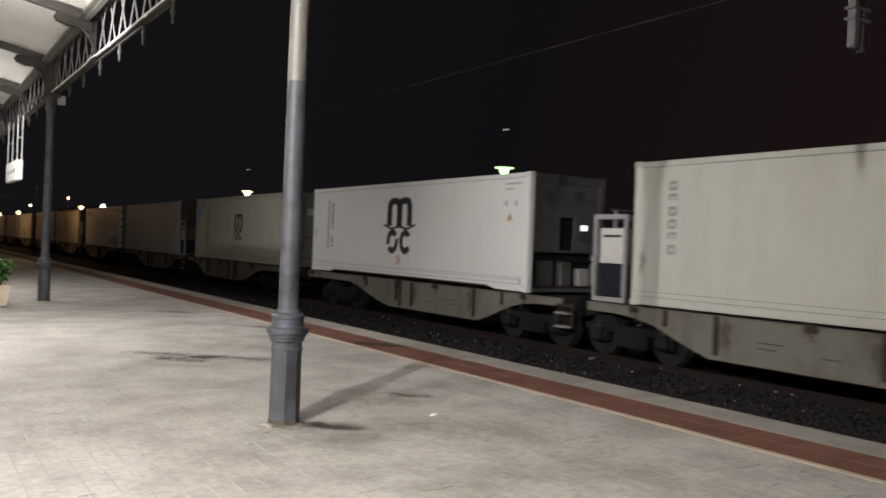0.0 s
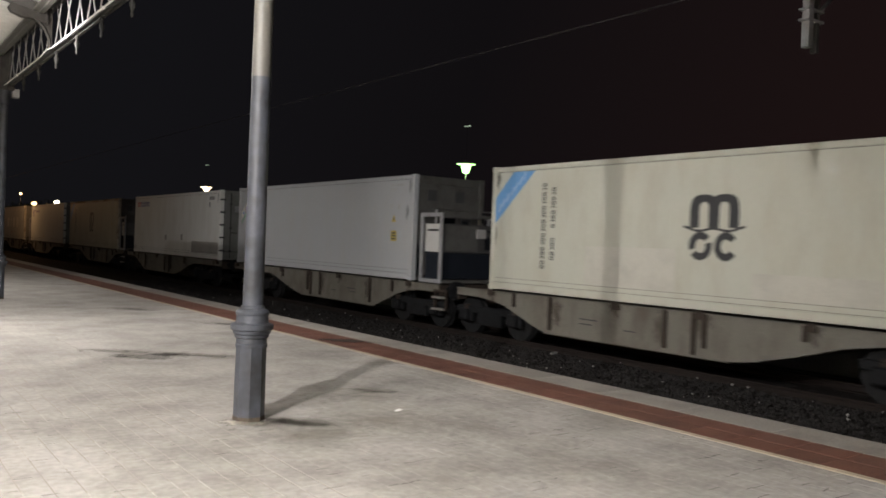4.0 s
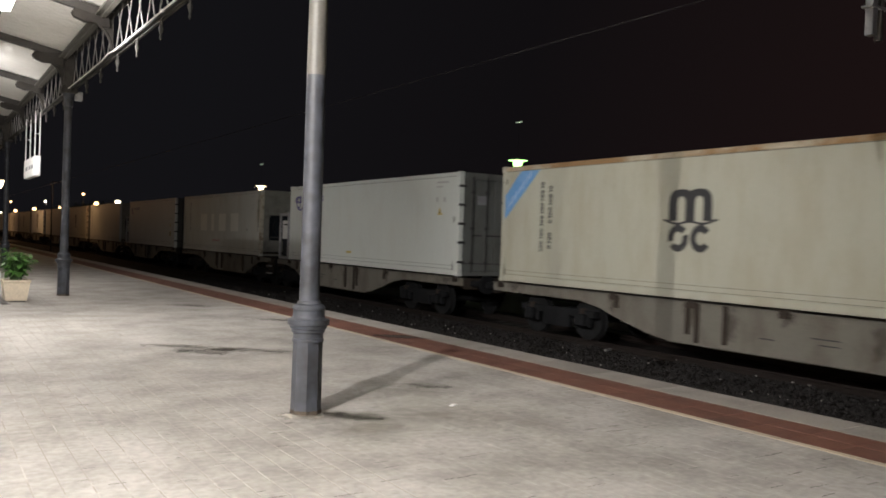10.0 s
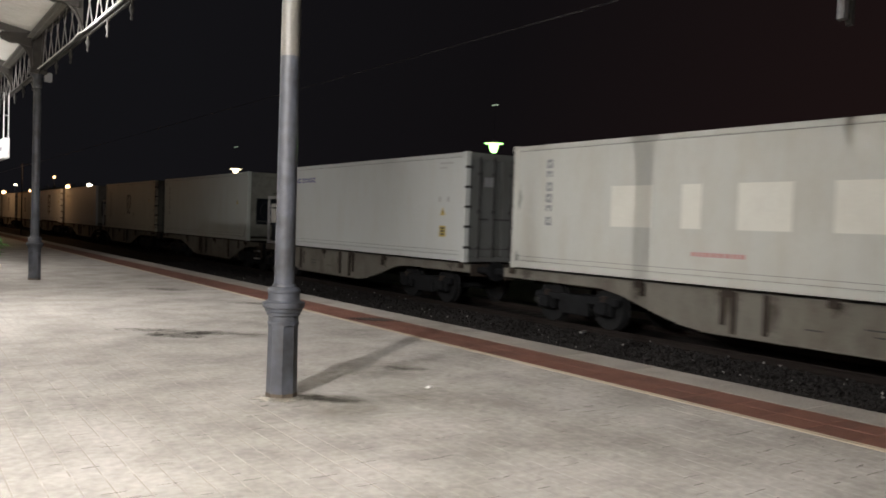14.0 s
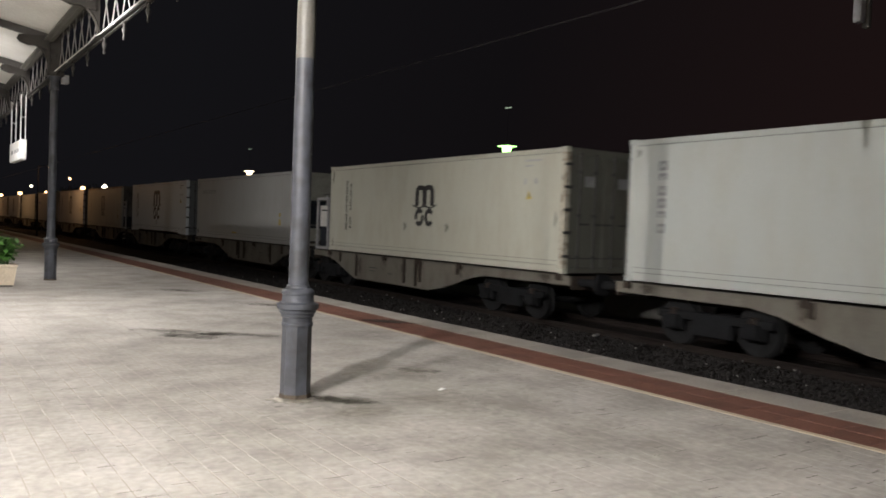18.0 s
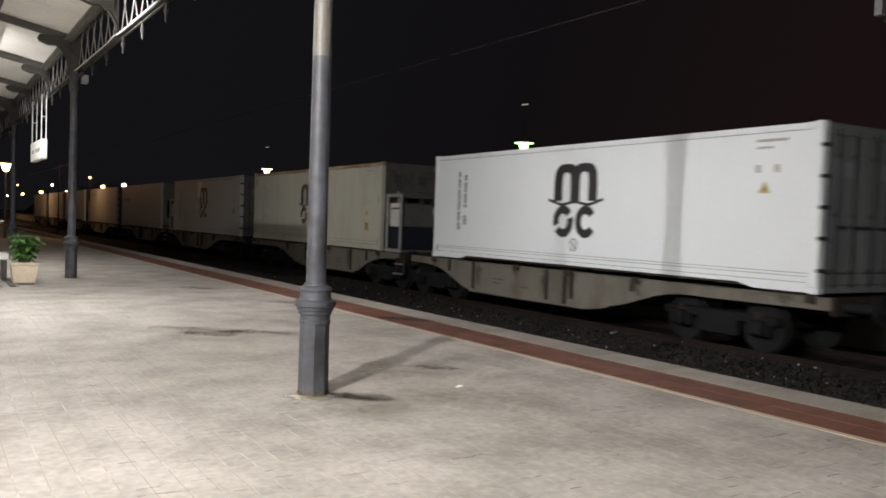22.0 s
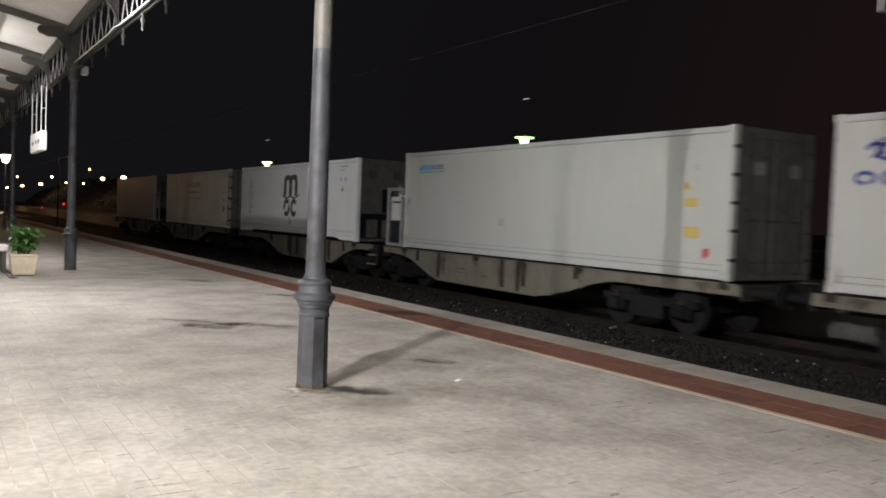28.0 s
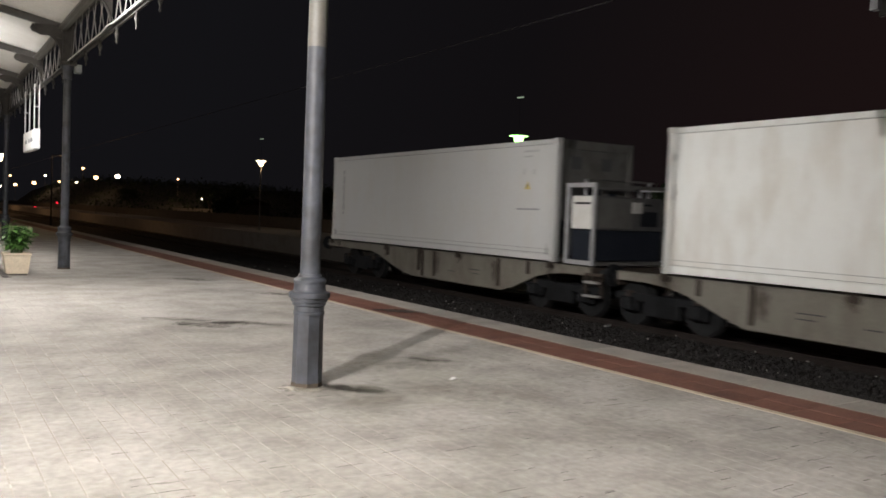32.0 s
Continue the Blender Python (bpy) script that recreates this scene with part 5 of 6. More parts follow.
        part("display", box(unit(0.50, 0.66, 1.595, 1.62, -0.14, -0.05)), M["display_dim"], c, "small glowing unit display")
        part("hose", bars([((-0.7, yu - su * 0.12, 0.84), (0.6, yu - su * 0.1, 0.79))], 0.035, 8), M["gasket"], c)
    else:
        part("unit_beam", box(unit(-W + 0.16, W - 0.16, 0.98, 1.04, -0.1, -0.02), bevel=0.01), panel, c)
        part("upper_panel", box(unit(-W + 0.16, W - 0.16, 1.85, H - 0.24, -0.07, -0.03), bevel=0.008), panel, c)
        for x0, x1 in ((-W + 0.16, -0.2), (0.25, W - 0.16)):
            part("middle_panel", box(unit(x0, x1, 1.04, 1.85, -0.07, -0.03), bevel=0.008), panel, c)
        for x in (-0.75, 0.2):
            part("access_plate", box(unit(x, x + 0.3, 2.2, 2.5, -0.03, -0.015)), M["gasket"], c)
        part("controller", box(unit(0.40, 0.72, 1.28, 1.75, -0.03, 0.0), bevel=0.006), M["gasket"], c)
        part("display", box(unit(0.45, 0.66, 1.55, 1.68, 0.0, 0.004)), M["display" if clean_bottom else "navy"], c, "small unit display")
    for x in () if hole else (-0.7, -0.1, 0.5):
        part("compressor", box(unit(x, x + 0.38, 0.16, 0.60 + 0.2 * (x < 0), -0.28, -0.08), bevel=0.03), M["patch_grey" if x > 0.3 else "shaded_grey"], c)
    if not hole:
        part("cable_tray", bars([((-0.9, yu + su * -0.05, 0.82), (0.9, yu + su * -0.05, 0.78))], 0.03), M["bogie"], c)
    return c


def lathe_y(profile, x, z, y, s):
    b = bmesh.new()
    add_ring_loft(b, [[(x + r * math.cos(math.tau * i / 20), y + s * d, z + r * math.sin(math.tau * i / 20)) for i in range(20)] for r, d in profile], cap=False)
    return b


WHITE, DIRT = (0.80, 0.80, 0.78), (0.50, 0.46, 0.38)
CREAM, CREAM_DIRT = (0.575, 0.572, 0.485), (0.40, 0.355, 0.265)
MILK = (0.575, 0.58, 0.535)
GREY = (0.53, 0.54, 0.53)

c = container(0, (0.55, 0.55, 0.50), CREAM_DIRT, 0.35, "cream-white refrigerated container with faded upright lettering")
mark_column(c, 11.2, 2.47, 0.9, "mark_grey", 0.20, False, 0.21)
c = container(1, WHITE, DIRT, 0.12, "clean white refrigerated container with a black arched emblem", True)
mark_arches(c, dot="mark_pink")
mark_column(c, 10.95, 2.45, 0.68)
mark_plates(c, 0.75, 1.72)
c = container(2, CREAM, CREAM_DIRT, 0.45, "dirty cream container with blue corner band and black emblem", rust_post=True)
mark_arches(c, 6.0, 2.06, 0.70)
mark_diagonal(c)
mark_column(c, 10.4, 2.45, 0.54)
mark_plates(c, 1.22, 1.38)
part("repaint_patch", box(mark_box(6.8, 9.1, 0.3, 1.1, 0.0015)), M["patch_dim"], c, "pale grey repainted patch")
part("repaint_patch", box(mark_box(0.4, 5.2, 0.3, 0.73, 0.0015)), M["patch_dim"], c, "pale grey repainted patch")
c = container(3, (0.50, 0.515, 0.53), DIRT, 0.2, "pale blue-white container with a light blue diagonal emblem")
part("diagonal_band", mark_shape([(11.92, 1.66), (11.92, 1.96), (10.92, 2.74), (10.60, 2.74)]), M["patch_pale"], c, "pale diagonal lettering band")
for q, tone in ((0.06, "mark_blue"), (0.30, "mark_purple"), (0.46, "mark_purple"), (0.60, "mark_purple"), (0.74, "mark_purple"), (0.88, "mark_purple")):
    u0, v0 = 11.84 - 0.98 * q, 1.82 + 0.80 * q
    part("lettering", mark_shape([(u0, v0), (u0 - 0.03, v0 + 0.12), (u0 - 0.14, v0 + 0.13), (u0 - 0.11, v0 + 0.01)], 0.005), M[tone], c)
part("diagonal_band", mark_shape([(11.9, 1.50), (11.9, 1.57), (10.62, 2.60), (10.54, 2.60)]), M["mark_green"], c, "green diagonal lettering band")
mark_plates(c, 0.97, 1.59, 1.2)
c = container(4, (0.86, 0.86, 0.83), DIRT, 0.3, "white container with a red and blue word mark and grey patch")
mark_word(c, 11.80, 9.70, 2.32, 2.60, ["mark_red", "mark_red", "mark_navy"], 7)
part("repaint_patch", box(mark_box(0.2, 3.38, 0.22, 0.72, 0.0015)), M["patch_grey"], c, "grey repair patch")
for q in ((6.86, 7.12, 0.70, 0.95), (4.6, 4.85, 0.74, 1.0)):
    part("vent_cover", box(mark_box(*q)), M["patch_grey"], c)
part("number_lettering", box(mark_box(0.71, 1.33, 2.5, 2.64), mark_box(1.2, 1.33, 2.2, 2.4)), M["mark_grey"], c)
c = container(5, (0.478, 0.474, 0.385), (0.33, 0.275, 0.18), 0.45, "yellowed cream container with blue corner band and black emblem", rust_top=True, rust_post=True)
mark_arches(c, 6.14, 2.10, 0.72)
mark_diagonal(c)
mark_column(c, 10.6, 2.45, 0.66)
mark_plates(c, 1.35, 1.35)
c = container(6, (0.68, 0.71, 0.67), DIRT, 0.2, "greenish-white container with a purple swirl emblem")
mark_swirl(c, 11.4, 2.25, "mark_purple")
mark_word(c, 10.86, 8.95, 2.26, 2.46, ["mark_purple"], 6)
mark_plates(c, 1.0)
part("yellow_line", box(mark_box(6.6, 7.0, 0.42, 0.50)), M["mark_yellow"], c)
c = container(7, MILK, CREAM_DIRT, 0.35, "cream container with pale repainted squares and a rusty corner", hole=True, rust_post=True)
mark_column(c, 10.9, 2.53, 0.92, "mark_grey", 0.20, False, 0.22)
for u0, u1 in ((7.87, 8.96), (6.68, 7.13), (4.82, 5.88), (2.97, 4.08)):
    part("repaint_patch", box(mark_box(u0, u1, 1.05, 1.89)), M["patch_mid"], c, "pale repainted square")
part("lettering", box(*[mark_box(5.7 + 0.15 * i, 5.8 + 0.15 * i, 0.54, 0.62) for i in range(8)]), M["mark_pink"], c)
part("number_lettering", box(mark_box(0.72, 1.3, 2.60, 2.65), mark_box(0.9, 1.1, 2.22, 2.27), mark_box(0.98, 1.06, 2.0, 2.12)), M["mark_faint"], c)
decal(c, 1.75, 1.14, 0.16, 0.07, "rust_blotch", "scuff", "brown scuff mark")
decal(c, 0.30, 1.9, 0.22, 0.95, "rust_wash", "rust_stain", "broad orange-brown rust stain")
c = container(8, (0.63, 0.65, 0.63), DIRT, 0.22, "white container with a faded purple word mark")
mark_swirl(c, 11.4, 2.25, "mark_purple", 0.8)
mark_word(c, 10.8, 9.0, 2.28, 2.46, ["mark_purple"], 6)
mark_plates(c, 1.03, 1.22, 0.79)
c = container(9, (0.495, 0.52, 0.495), CREAM_DIRT, 0.25, "cream-white container with faded upright lettering", hole=True)
mark_column(c, 11.3, 2.43, 0.9, "mark_grey", 0.20, False, 0.21)
mark_plates(c, 1.19, 1.53)
c = container(10, CREAM, CREAM_DIRT, 0.4, "stained cream container with a dark arched emblem", rust_post=True)
mark_arches(c, 6.0, 2.10, 0.70)
mark_column(c, 10.95, 2.38, 0.63)
mark_plates(c, 1.28)
for u in (6.95, 4.7):
    decal(c, u + 0.1, 0.95, 0.13, 0.18, "rust_blotch", "scuff", "brown scuff mark")
c = container(11, GREY, (0.46, 0.46, 0.43), 0.6, "mottled grey-white container with a faded blue word mark", hole=True)
mark_word(c, 11.48, 9.21, 2.12, 2.32, ["mark_grey"], 7)
for q in ((1.16, 1.37, 0.76, 1.0), (1.16, 1.37, 1.1, 1.25), (6.3, 6.9, 0.30, 0.38)):
    part("yellow_label", box(mark_box(*q)), M["mark_yellow"], c, "small yellow label")
c = container(12, (0.90, 0.95, 0.98), (0.75, 0.75, 0.73), 0.06, "very clean white container with a black arched emblem", True)
mark_arches(c, dot="mark_grey")
mark_column(c, 10.9, 2.40, 0.73)
mark_plates(c)
c = container(13, CREAM, CREAM_DIRT, 0.4, "cream container with a rusty top rail and black emblem", rust_top=True)
mark_arches(c, 6.1, 2.25, 0.91)
mark_column(c, 10.95, 2.32, 0.75, "mark_grey")
mark_plates(c, 1.0, 1.14, 0.77)
c = container(14, (0.54, 0.55, 0.56), DIRT, 0.2, "white container whose black emblem is partly painted over")
mark_arches(c, 6.1, 2.36, 0.95)
part("repaint_patch", box(mark_box(6.52, 7.25, 1.93, 2.75, 0.005)), M["patch_pale"], c, "pale repaint over the emblem")
mark_column(c, 10.95, 2.39, 0.67)
mark_plates(c, 0.98, 1.6, 1.21)
c = container(15, (0.58, 0.58, 0.57), DIRT, 0.25, "white container with a blue word mark", hole=True)
mark_word(c, 11.85, 9.2, 1.72, 2.0, ["mark_navy"], 6)
mark_swirl(c, 11.5, 2.30, "mark_navy", 0.55)
mark_plates(c)
c = container(16, (0.50, 0.525, 0.51), CREAM_DIRT, 0.25, "pale cream-white container with small blue mark and yellow labels", end_dark=True)
part("blue_mark", mark_shape([(11.36, 2.33), (11.36, 2.44), (11.1, 2.50), (10.68, 2.50), (10.68, 2.33)]), M["mark_blue"], c, "small blue mark")
mark_word(c, 10.66, 9.98, 2.34, 2.49, ["mark_navy"], 6)
part("green_line", box(mark_box(9.98, 11.36, 2.26, 2.30)), M["mark_green"], c)
for q in ((0.81, 1.14, 1.36, 1.54), (0.74, 1.10, 0.77, 0.99)):
    part("yellow_label", box(mark_box(*q)), M["mark_yellow"], c, "yellow square label")
part("red_label", mark_shape([(0.62, 0.36), (0.62, 0.56), (0.48, 0.60), (0.48, 0.45)]), M["mark_red"], c, "small red label")
part("vent_cover", box(mark_box(7.0, 7.25, 0.8, 1.0)), M["patch_grey"], c)
mark_plates(c)
c = container(17, (0.85, 0.89, 0.92), DIRT, 0.08, "clean white container with a black arched emblem", True)
mark_arches(c, dot="mark_grey")
mark_column(c, 10.98, 2.40, 0.77, "mark_grey")
mark_plates(c, 1.18, 1.74)
c = container(18, (0.84, 0.85, 0.82), (0.50, 0.44, 0.36), 0.5, "streaked white container with a grey word mark and red line", rust_post=True)
mark_word(c, 7.3, 4.85, 2.06, 2.34, ["mark_grey"], 7, 0.4)
part("red_line", box(mark_box(6.35, 7.3, 1.77, 1.81), mark_box(4.82, 5.8, 1.77, 1.81), mark_box(5.9, 6.2, 1.74, 1.86)), M["mark_red"], c, "thin red painted line")
mark_word(c, 7.28, 4.86, 1.38, 1.50, ["mark_faint"], 10, 0.5)
mark_plates(c, 0.76, 1.29, 0.93)
c = container(19, (0.57, 0.57, 0.56), DIRT, 0.25, "pale grey-white container with faded lettering, last of the train")
mark_column(c, 11.35, 2.40, 0.88, "mark_grey", 0.15, False)
mark_plates(c)
part("number_lettering", box(mark_box(0.62, 1.5, 1.20, 1.24)), M["mark_grey"], c)


def bogie(wagon, y):
    bo = part("bogie", box(*[(s * 1.02 - 0.07, s * 1.02 + 0.07, y0, y1, z0, z1) for s in (-1, 1) for y0, y1, z0, z1 in
                            ((-1.3, 1.3, 0.52, 0.68), (-1.12, -0.68, 0.30, 0.58), (0.68, 1.12, 0.30, 0.58), (-0.45, 0.45, 0.24, 0.56))],
                          (-1.0, 1.0, -0.2, 0.2, 0.42, 0.66), bevel=0.02), M["bogie"], wagon, "grimy two-axle bogie")
    bo.matrix_basis = pose(0, y, 0)
    for yy in (-0.9, 0.9):
        b = bmesh.new()
        add_bar(b, (-1.0, 0, 0), (1.0, 0, 0), 0.075, 12)
        for s in (-1, 1):
            rings = [(0.10, -0.09), (0.12, -0.03), (0.40, -0.035), (0.455, -0.05), (0.455, 0.06), (0.485, 0.07), (0.485, 0.095), (0.40, 0.095), (0.38, 0.03), (0.12, 0.05), (0.10, 0.1)]
            add_ring_loft(b, [[(s * 0.854 - s * d, r * math.cos(math.tau * i / 24), r * math.sin(math.tau * i / 24)) for i in range(24)] for r, d in rings])
        bmesh.ops.recalc_face_normals(b, faces=b.faces[:])
        w = part("wheelset", b, M["tread"], bo, "", True)
        w.matrix_basis = pose(0, yy, 0.455)
        w["label"] = "grimy steel wheelset"
        for s in (-1, 1):
            ax = part("axle_box", box((s * 1.1 - 0.12, s * 1.1 + 0.12, yy - 0.16, yy + 0.16, 0.33, 0.60), bevel=0.03), M["bogie"], bo)
            part("spring", lathe([(0.07, 0.60), (0.085, 0.62), (0.07, 0.64), (0.085, 0.66), (0.07, 0.68), (0.085, 0.70), (0.07, 0.72)], 10, s * 1.06, yy), M["wagon_dark"], bo)
    return bo


def wagon(ladder):
    """A low container wagon with fish-bellied sills; y = 0 is the near end of its load, z = 0 the rail head."""
    w = thing("container_wagon", pose(0, 0, 0), "dusty grey container wagon with fish-bellied side sills", "wagon", "wagons of the train")
    top = DECK_Z - RAIL_Z - 0.040
    bel, thin = 0.325, 0.88
    outline = [(-1.25, top), (12.45, top), (12.45, thin + 0.03), (9.9, thin + 0.02), (9.2, 0.98 - 0.08), (8.6, 0.80), (7.8, 0.56), (7.0, 0.37), (6.6, bel), (1.95, bel), (1.6, 0.42), (0.6, 0.78), (0.15, thin), (-0.4, thin + 0.05), (-1.25, thin + 0.06)]
    for s in (-1, 1):
        xo = s * 1.20
        part("side_sill", prism_yz(outline, min(xo, xo - s * 0.03), max(xo, xo - s * 0.03)), M["wagon"], w)
        part("sill_flange", box((min(xo + s * 0.035, xo - s * 0.10), max(xo + s * 0.035, xo - s * 0.10), -1.25, 12.45, top - 0.012, top + 0.008)), M["wagon"], w)
        part("belly_flange", box((min(xo + s * 0.03, xo - s * 0.10), max(xo + s * 0.03, xo - s * 0.10), 1.95, 6.6, bel - 0.015, bel + 0.005)), M["wagon"], w)
        for y, z0, tall in ((6.10, 0.50, 0.62), (5.87, 0.36, 0.76), (5.22, 0.40, 0.72), (2.12, 0.40, 0.72), (0.92, 0.80, 0.32), (8.0, 0.84, 0.26)):
            part("stiffener", box((min(xo, xo + s * 0.05), max(xo, xo + s * 0.05), y - 0.045, y + 0.045, z0, z0 + tall), bevel=0.008), M["wagon_dark"], w)
        for y in (0.1, 4.0, 6.0, 8.1, 12.1):
            part("locking_pin", box((min(xo, xo + s * 0.06), max(xo, xo + s * 0.06), y - 0.09, y + 0.09, top - 0.11, top + 0.039)), M["wagon_dark"], w)
        for y, z, ry, rz in ((0.1, 1.03, 0.22, 0.26), (3.95, 1.04, 0.26, 0.22), (6.0, 0.94, 0.30, 0.42), (8.1, 0.98, 0.24, 0.26), (5.1, 0.80, 0.20, 0.5), (2.3, 0.85, 0.22, 0.5), (11.6, 1.04, 0.30, 0.16)):
            b = bmesh.new()
            ring = [b.verts.new((0, ry * math.cos(math.tau * q / 16), rz * math.sin(math.tau * q / 16))) for q in range(16)]
            b.faces.new(ring[::-s])
            part("rust_stain", b, M["rust_blotch"], w).location = (xo + s * 0.003, y, z)
        for y, d, z in ((3.0, 0.5, 0.72), (3.0, 0.35, 0.62), (4.2, 0.3, 0.60)):
            part("data_lettering", box((min(xo, xo + s * 0.004), max(xo, xo + s * 0.004), y, y + d, z, z + 0.022)), M["door_gear"], w)
        if ladder:
            for y in (-1.62, -1.14):
                part("ladder_rail", box((xo - 0.025, xo + 0.025, y - 0.02, y + 0.02, 0.47, thin + 0.12)), M["wagon_dark"], w)
            part("ladder_bracket", box((xo - 0.03, xo + 0.02, -1.66, -1.10, thin + 0.06, thin + 0.12)), M["wagon_dark"], w)
            for z in (0.48, 0.78):
                part("step", box((xo - 0.14, xo + 0.04, -1.60, -1.16, z, z + 0.04)), M["step"], w)
        for y, d in ((-1.25, -1), (12.45, 1)):
            ln = 0.40 if d < 0 else 0.70
            b = bmesh.new()
            add_bar(b, (s * 0.9, y, 0.98), (s * 0.9, y + d * (ln - 0.05), 0.98), 0.09, 12)
            add_bar(b, (s * 0.9, y + d * (ln - 0.05), 0.98), (s * 0.9, y + d * ln, 0.98), 0.24, 16)
            part("buffer", b, M["bogie"], w)
    for y0, y1 in ((-1.25, 1.4), (10.0, 12.45)):
        part("deck", box((-1.17, 1.17, y0, y1, top - 0.06, top - 0.03)), M["wagon_dark"], w)
    part("centre_beam", box((-0.28, 0.28, -1.2, 12.4, 0.74, 1.08)), M["wagon_dark"], w)
    for y in (0.1, 2.2, 4.1, 6.0, 8.1, 12.0):
        part("cross_member", box((-1.17, 1.17, y - 0.08, y + 0.08, 0.95, top - 0.02)), M["wagon_dark"], w)
    for y in (-1.29, 12.45):
        part("end_beam", box((-1.17, 1.17, y, y + 0.04, 0.82, top)), M["wagon_dark"], w)
    for y, d in ((-1.29, -1), (12.49, 1)):
        part("coupling_hook", box((-0.05, 0.05, min(y, y + d * 0.3), max(y, y + d * 0.3), 0.93, 1.05)), M["bogie"], w)
    bogie(w, -0.1)
    bogie(w, 10.1)
    return w


def wagon_pose(k):
    y = end_at_start(k)
    return pose(TRACK_X, y + LENGTH, RAIL_Z, 0, 0, 180) if k % 2 == 0 else pose(TRACK_X, y, RAIL_Z)


odd_wagon, even_wagon = wagon(True), wagon(False)
odd_wagon.matrix_basis, even_wagon.matrix_basis = wagon_pose(1), wagon_pose(0)
for k in range(20):
    first, m = odd_wagon if k % 2 else even_wagon, wagon_pose(k)
    MOVERS.append((first if k < 2 else copy_thing(first, m), m))


def genset():
    g = thing("generator_set", pose(0, 0, 0), "white and black generator set in a pale steel frame", "generator", "generators on the train")
    d, h = 0.95, 1.84
    for x in (-1.19, 1.11):
        for y in (0.0, d - 0.08):
            part("post", box((x, x + 0.08, y, y + 0.08, 0, h), bevel=0.008), M["genset_frame"], g)
        for z in (0.0, h - 0.10):
            part("frame_rail", box((x + 0.005, x + 0.075, 0.08, d - 0.08, z, z + 0.10)), M["genset_frame"], g)
    for y in (0.0, d - 0.08):
        for z in (0.0, h - 0.10):
            part("cross_beam", box((-1.11, 1.11, y + 0.01, y + 0.07, z + 0.005, z + 0.085)), M["shaded_grey"], g)
    part("lifting_bar", bars([((-1.15, 0.5, h + 0.10), (1.15, 0.5, h + 0.10))], 0.022, 8), M["shaded_grey"], g)
    for x in (-1.0, 1.0):
        part("lifting_post", box((x - 0.02, x + 0.02, 0.47, 0.53, h - 0.3, h + 0.10)), M["genset_frame"], g)
    # body and front darkened for shade, side panels left white
    part("cabinet", box((-1.08, 1.08, 0.10, d - 0.10, 0.80, 1.56), bevel=0.015), M["genset_shade_body"], g, "upper cabinet, shade of its long face put into the grey")
    for x0, x1 in ((-1.10, -1.081), (1.081, 1.10)):
        part("side_panel", box((x0, x1, 0.12, d - 0.12, 0.81, 1.55), bevel=0.006), M["genset"], g, "white side panel")
    part("front_panel", box((-0.98, 0.10, 0.082, 0.099, 0.84, 1.52), bevel=0.006), M["genset_shade_front"], g)
    part("tank", box((-1.07, 1.07, 0.11, d - 0.11, 0.10, 0.79), bevel=0.02), M["navy"], g, "black lower tank and base")
    part("air_slot", box((-1.104, -1.09, 0.22, d - 0.22, 1.36, 1.41)), M["black"], g)
    part("air_slot", box((-0.3, 0.7, 0.085, 0.11, 1.38, 1.42)), M["black"], g)
    part("radiator_grille", box((0.35, 0.9, 0.08, 0.12, 0.9, 1.25)), M["black"], g)
    part("control_box", box((0.05, 0.35, 0.04, 0.10, 1.2, 1.45), bevel=0.006), M["patch_grey"], g)
    part("exhaust", bars([((0.6, 0.5, 1.62), (0.6, 0.5, 1.92))], 0.05, 10), M["bogie"], g)
    return g


first_genset = genset()
for i, k in enumerate(range(1, 20, 2)):
    near_odd = k in (3, 5, 13, 19)
    y = end_at_start(k) - (1.27 if near_odd else 3.12)
    m = pose(TRACK_X, y, DECK_Z)
    if i == 0:
        first_genset.matrix_basis, g = m, first_genset
    else:
        g = copy_thing(first_genset, m)
    MOVERS.append((g, m))

AXLES.extend(o for w, m in MOVERS for o in w.children_recursive if o.name.startswith("wheelset"))

# tail marker on the last wagon
tail = thing("tail_marker", pose(TRACK_X - 0.95, end_at_start(19) + LENGTH + 0.30, DECK_Z - 0.02), "small pale tail marker board on the last wagon", "tail marker")
part("board", box((-0.12, 0.12, -0.01, 0.01, 0.12, 0.42), bevel=0.004), M["patch_pale"], tail)
part("stem", box((-0.015, 0.015, -0.015, 0.015, 0, 0.14)), M["bogie"], tail)
MOVERS.append((tail, tail.matrix_basis.copy()))

# ---- paving, piece by piece ----
rng = random.Random(11)
SLAB_X, SLAB_Y, GAP, END_GAP = 0.157, 0.40, 0.010, 0.003


def slab_mesh(w, l, h=0.034):
    b = bmesh.new()
    e = 0.0008
    add_ring_loft(b, [[(x0, y0, z), (x1, y0, z), (x1, y1, z), (x0, y1, z)] for x0, x1, y0, y1, z in
                      ((0, w, 0, l, -h), (0, w, 0, l, -e * 0.5), (e, w - e, e, l - e, 0))])
    return mesh_of("slab", b, M["slab"])


floor = tagged(new("floor"), "worn pale stone slab paving of the platform", "floor", "", "structure")
shared = slab_mesh(SLAB_X - GAP, SLAB_Y - END_GAP)
rest = []
cols = [5.737 - SLAB_X * (i + 1) for i in range(74)]
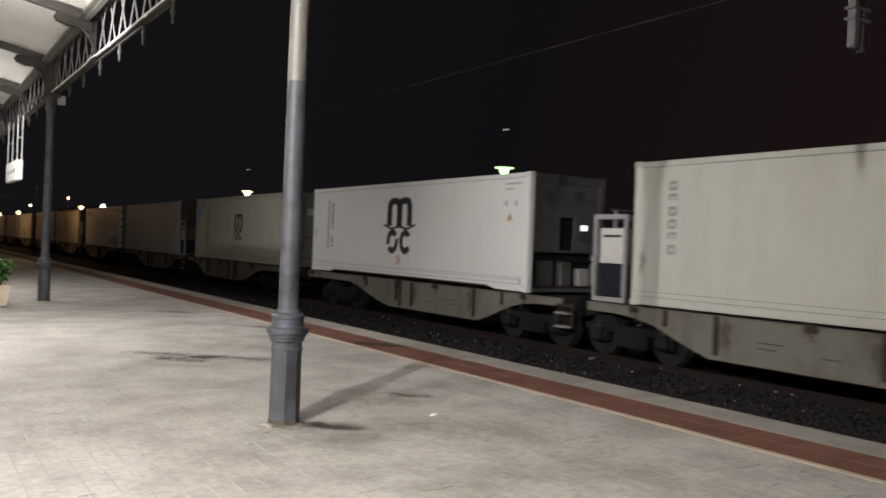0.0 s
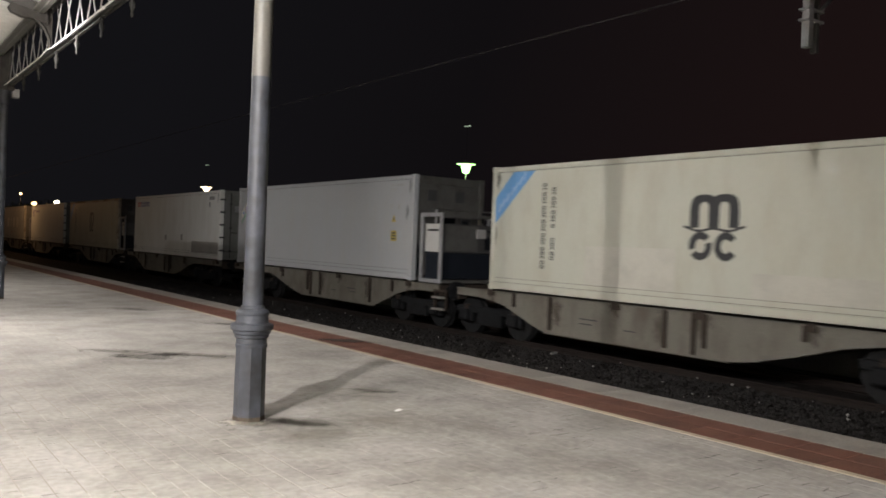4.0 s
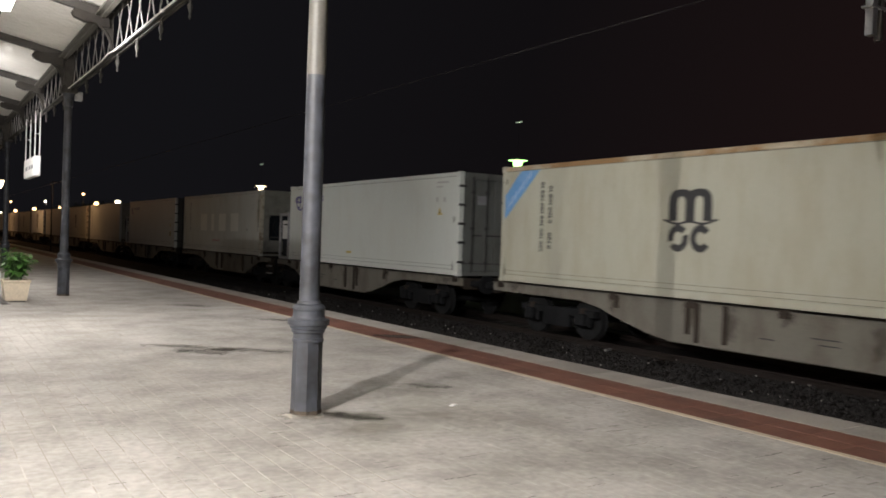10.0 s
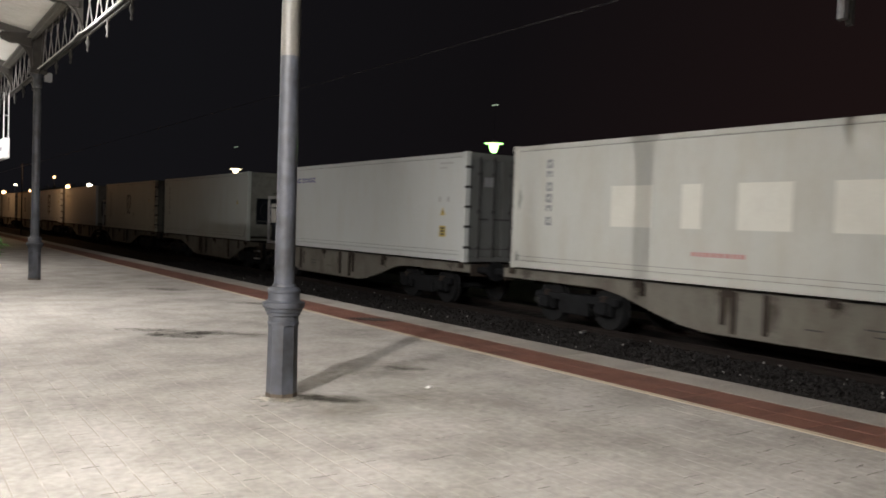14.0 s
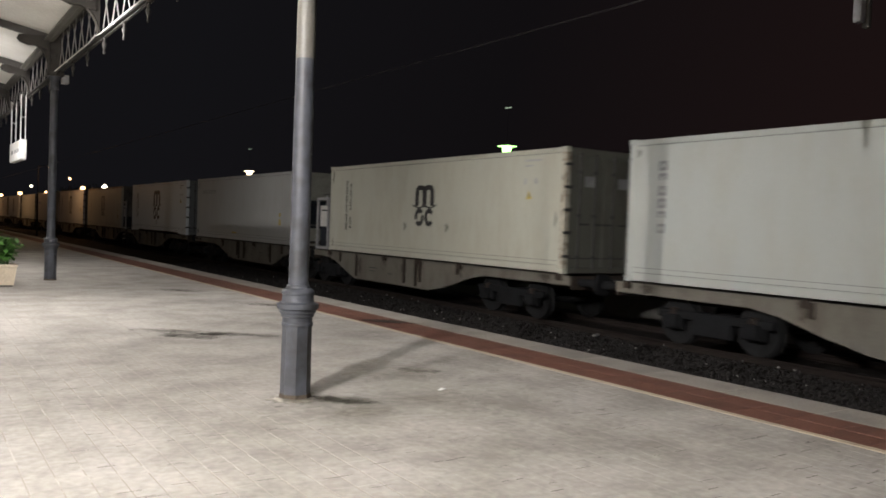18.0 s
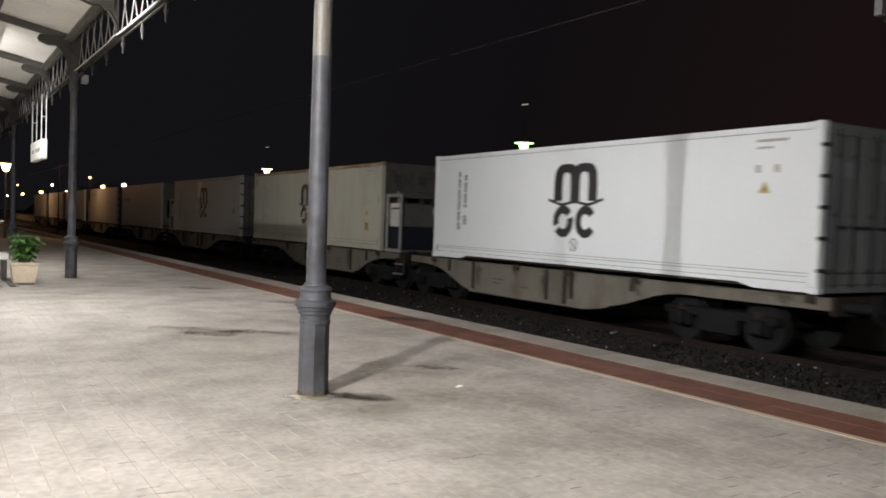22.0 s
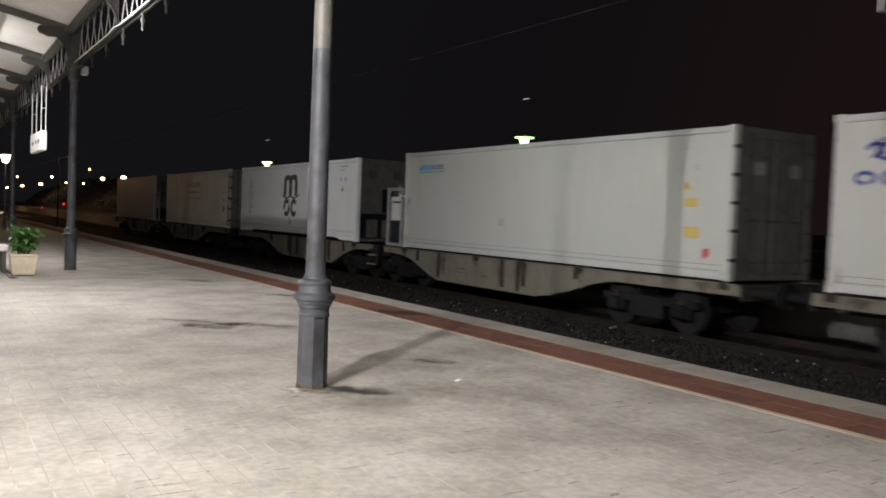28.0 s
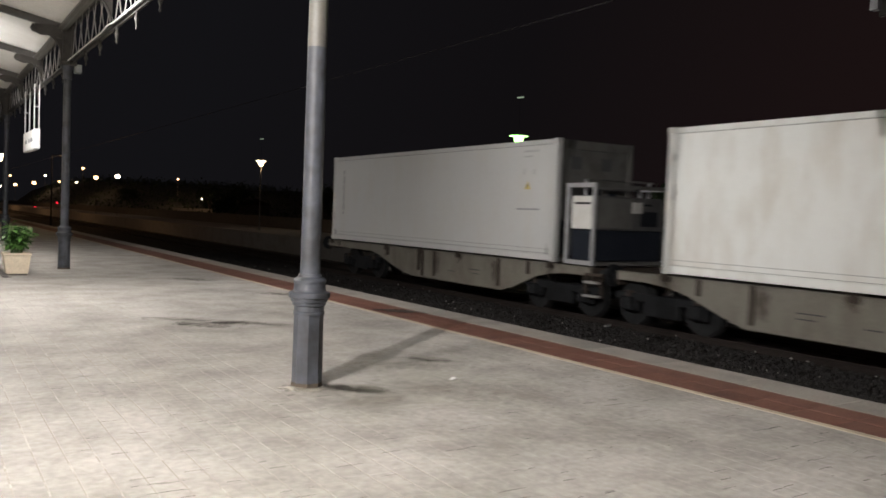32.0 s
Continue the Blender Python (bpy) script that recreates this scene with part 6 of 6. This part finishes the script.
for i, x in enumerate(cols):
    off = rng.uniform(0, SLAB_Y)
    for j in range(int((Y1 - Y0) / SLAB_Y)):
        y = Y0 + off + SLAB_Y * j
        dz = rng.uniform(-0.0006, 0.0006) if x < 2.4 else rng.uniform(-0.0002, 0.0002)
        if 0.5 < x < 2.5 and 3.2 < y < 12.0:
            o = new("slab", shared)
            o.parent = floor
            o.matrix_basis = pose(x + GAP / 2, y, dz, rng.uniform(-0.02, 0.02), rng.uniform(-0.02, 0.02), 0)
        elif y < 40:
            rest.append((x + GAP / 2, y, dz))
verts, faces = [], []
for x, y, z in rest:
    n0 = len(verts)
    w, l, e = SLAB_X - GAP, SLAB_Y - END_GAP, 0.0008
    verts += [(x, y, z - 0.033), (x + w, y, z - 0.033), (x + w, y + l, z - 0.033), (x, y + l, z - 0.033),
              (x + e, y + e, z), (x + w - e, y + e, z), (x + w - e, y + l - e, z), (x + e, y + l - e, z)]
    faces += [[n0 + q for q in f] for f in ((4, 5, 6, 7), (0, 1, 5, 4), (1, 2, 6, 5), (2, 3, 7, 6), (3, 0, 4, 7))]
me = bpy.data.meshes.new("outer_slabs")
me.from_pydata(verts, [], faces)
me.materials.append(M["slab"])
o = new("outer_slabs", me)
o.parent = floor
o["kind"] = "stuff"
structure("outer_paving", box((-6.0, 5.69, 39.6, Y1, -0.034, 0.0)), M["slab"], "stone paving far along the platform")

# short dirt-filled slits across the paving
bm = bmesh.new()
for i in range(300):
    u = rng.random() ** 2.0
    y = 2.3 + 0.13 * int(u * 40) + rng.uniform(-0.012, 0.012)
    x = rng.uniform(0.8, 5.6)
    ln, wd = rng.uniform(0.03, 0.16), rng.uniform(0.004, 0.009)
    bm.faces.new([bm.verts.new(p) for p in ((x, y - wd / 2, 0.0022), (x + ln, y - wd / 3, 0.0022), (x + ln * 0.9, y + wd / 2, 0.0022), (x + 0.01, y + wd / 2, 0.0022))])
tagged(part("paving_slits", bm, M["slit"]), "short dark dirt-filled slits in the paving", "slits", "", "stuff")

edge_strip = tagged(new("platform_edge"), "red-brown tactile strip and pale coping along the platform edge", "platform edge", "", "structure")


edge_strip.matrix_basis = EDGE_TURN @ pose(0, 0, 0.004)


def strip(name, x0, x1, length, h, mat, ya, yb, gap=0.002, ribs=0):
    b = bmesh.new()
    e = 0.005
    w, l = x1 - x0 - 0.001, length - gap
    add_ring_loft(b, [[(a, c2, z), (w - a, c2, z), (w - a, l - c2, z), (a, l - c2, z)] for a, c2, z in ((0, 0, -h), (0, 0, -e), (e, e, 0))])
    for r in range(ribs):
        rx = w * (r + 0.5) / ribs
        add_box(b, rx - 0.012, rx + 0.012, 0.01, l - 0.01, 0, 0.004)
    me2 = mesh_of(name, b, mat)
    y = ya
    while y < yb - 1e-6:
        o2 = new(name, me2)
        o2.parent = edge_strip
        o2.matrix_basis = pose(x0, y, rng.uniform(-0.0007, 0.0007))
        y += length


strip("cream_slab", 5.755, 5.835, 1.2, 0.04, M["cream_line"], Y0, 74)
strip("tactile_slab", 5.835, 6.16, 0.40, 0.04, M["tactile"], -2, 46)
strip("tactile_slab", 6.16, 6.485, 0.40, 0.04, M["tactile"], -2, 46)
strip("coping_stone", 6.485, 7.0, 1.0, 0.16, M["coping"], Y0, 74, 0.008)
structure("far_tactile_strip", box((5.835, 6.485, 46, Y1, -0.04, 0.0), (5.835, 6.485, Y0, -2, -0.04, 0.0)), M["tactile"], "red-brown strip far along the platform edge").matrix_basis = EDGE_TURN @ pose(0, 0, 0.004)
structure("far_coping", box((6.485, 7.0, 74, Y1, -0.15, 0.0), (5.755, 5.835, 74, Y1, -0.04, 0.0)), M["coping"], "pale coping far along the platform edge").matrix_basis = EDGE_TURN @ pose(0, 0, 0.004)


def motions():
    for ob, m in MOVERS:
        walk(ob, [(t, Matrix.Translation((0, -s, 0)) @ m) for t, s in TRAVEL])
    # wheels roll: one turn of the rail head's length, keyed for one axle of each kind and shared by the rest
    seconds, way = [t for t, s in TRAVEL], [s for t, s in TRAVEL]
    kinds = {}
    for ob in AXLES:
        top = ob.parent.parent
        flip = -1 if abs(top.rotation_quaternion.z) > 0.5 or abs(top.matrix_basis.to_euler().z) > 1 else 1
        kinds.setdefault((round(ob.matrix_basis.translation.y, 2), flip), []).append(ob)
    for (y, flip), group in kinds.items():
        rows = []
        for f in range(0, 961, 2):
            t = f / 30
            turn = math.degrees(float(np.interp(t, seconds, way)) / 0.455)
            rows.append((t, pose(0, y, 0.455, flip * turn, 0, 0)))
        walk(group[0], rows)
        for ob in group[1:]:
            ob.rotation_mode = "QUATERNION"
            keys = ob.animation_data_create()
            keys.action = group[0].animation_data.action
            keys.action_slot = group[0].animation_data.action_slot


motions()
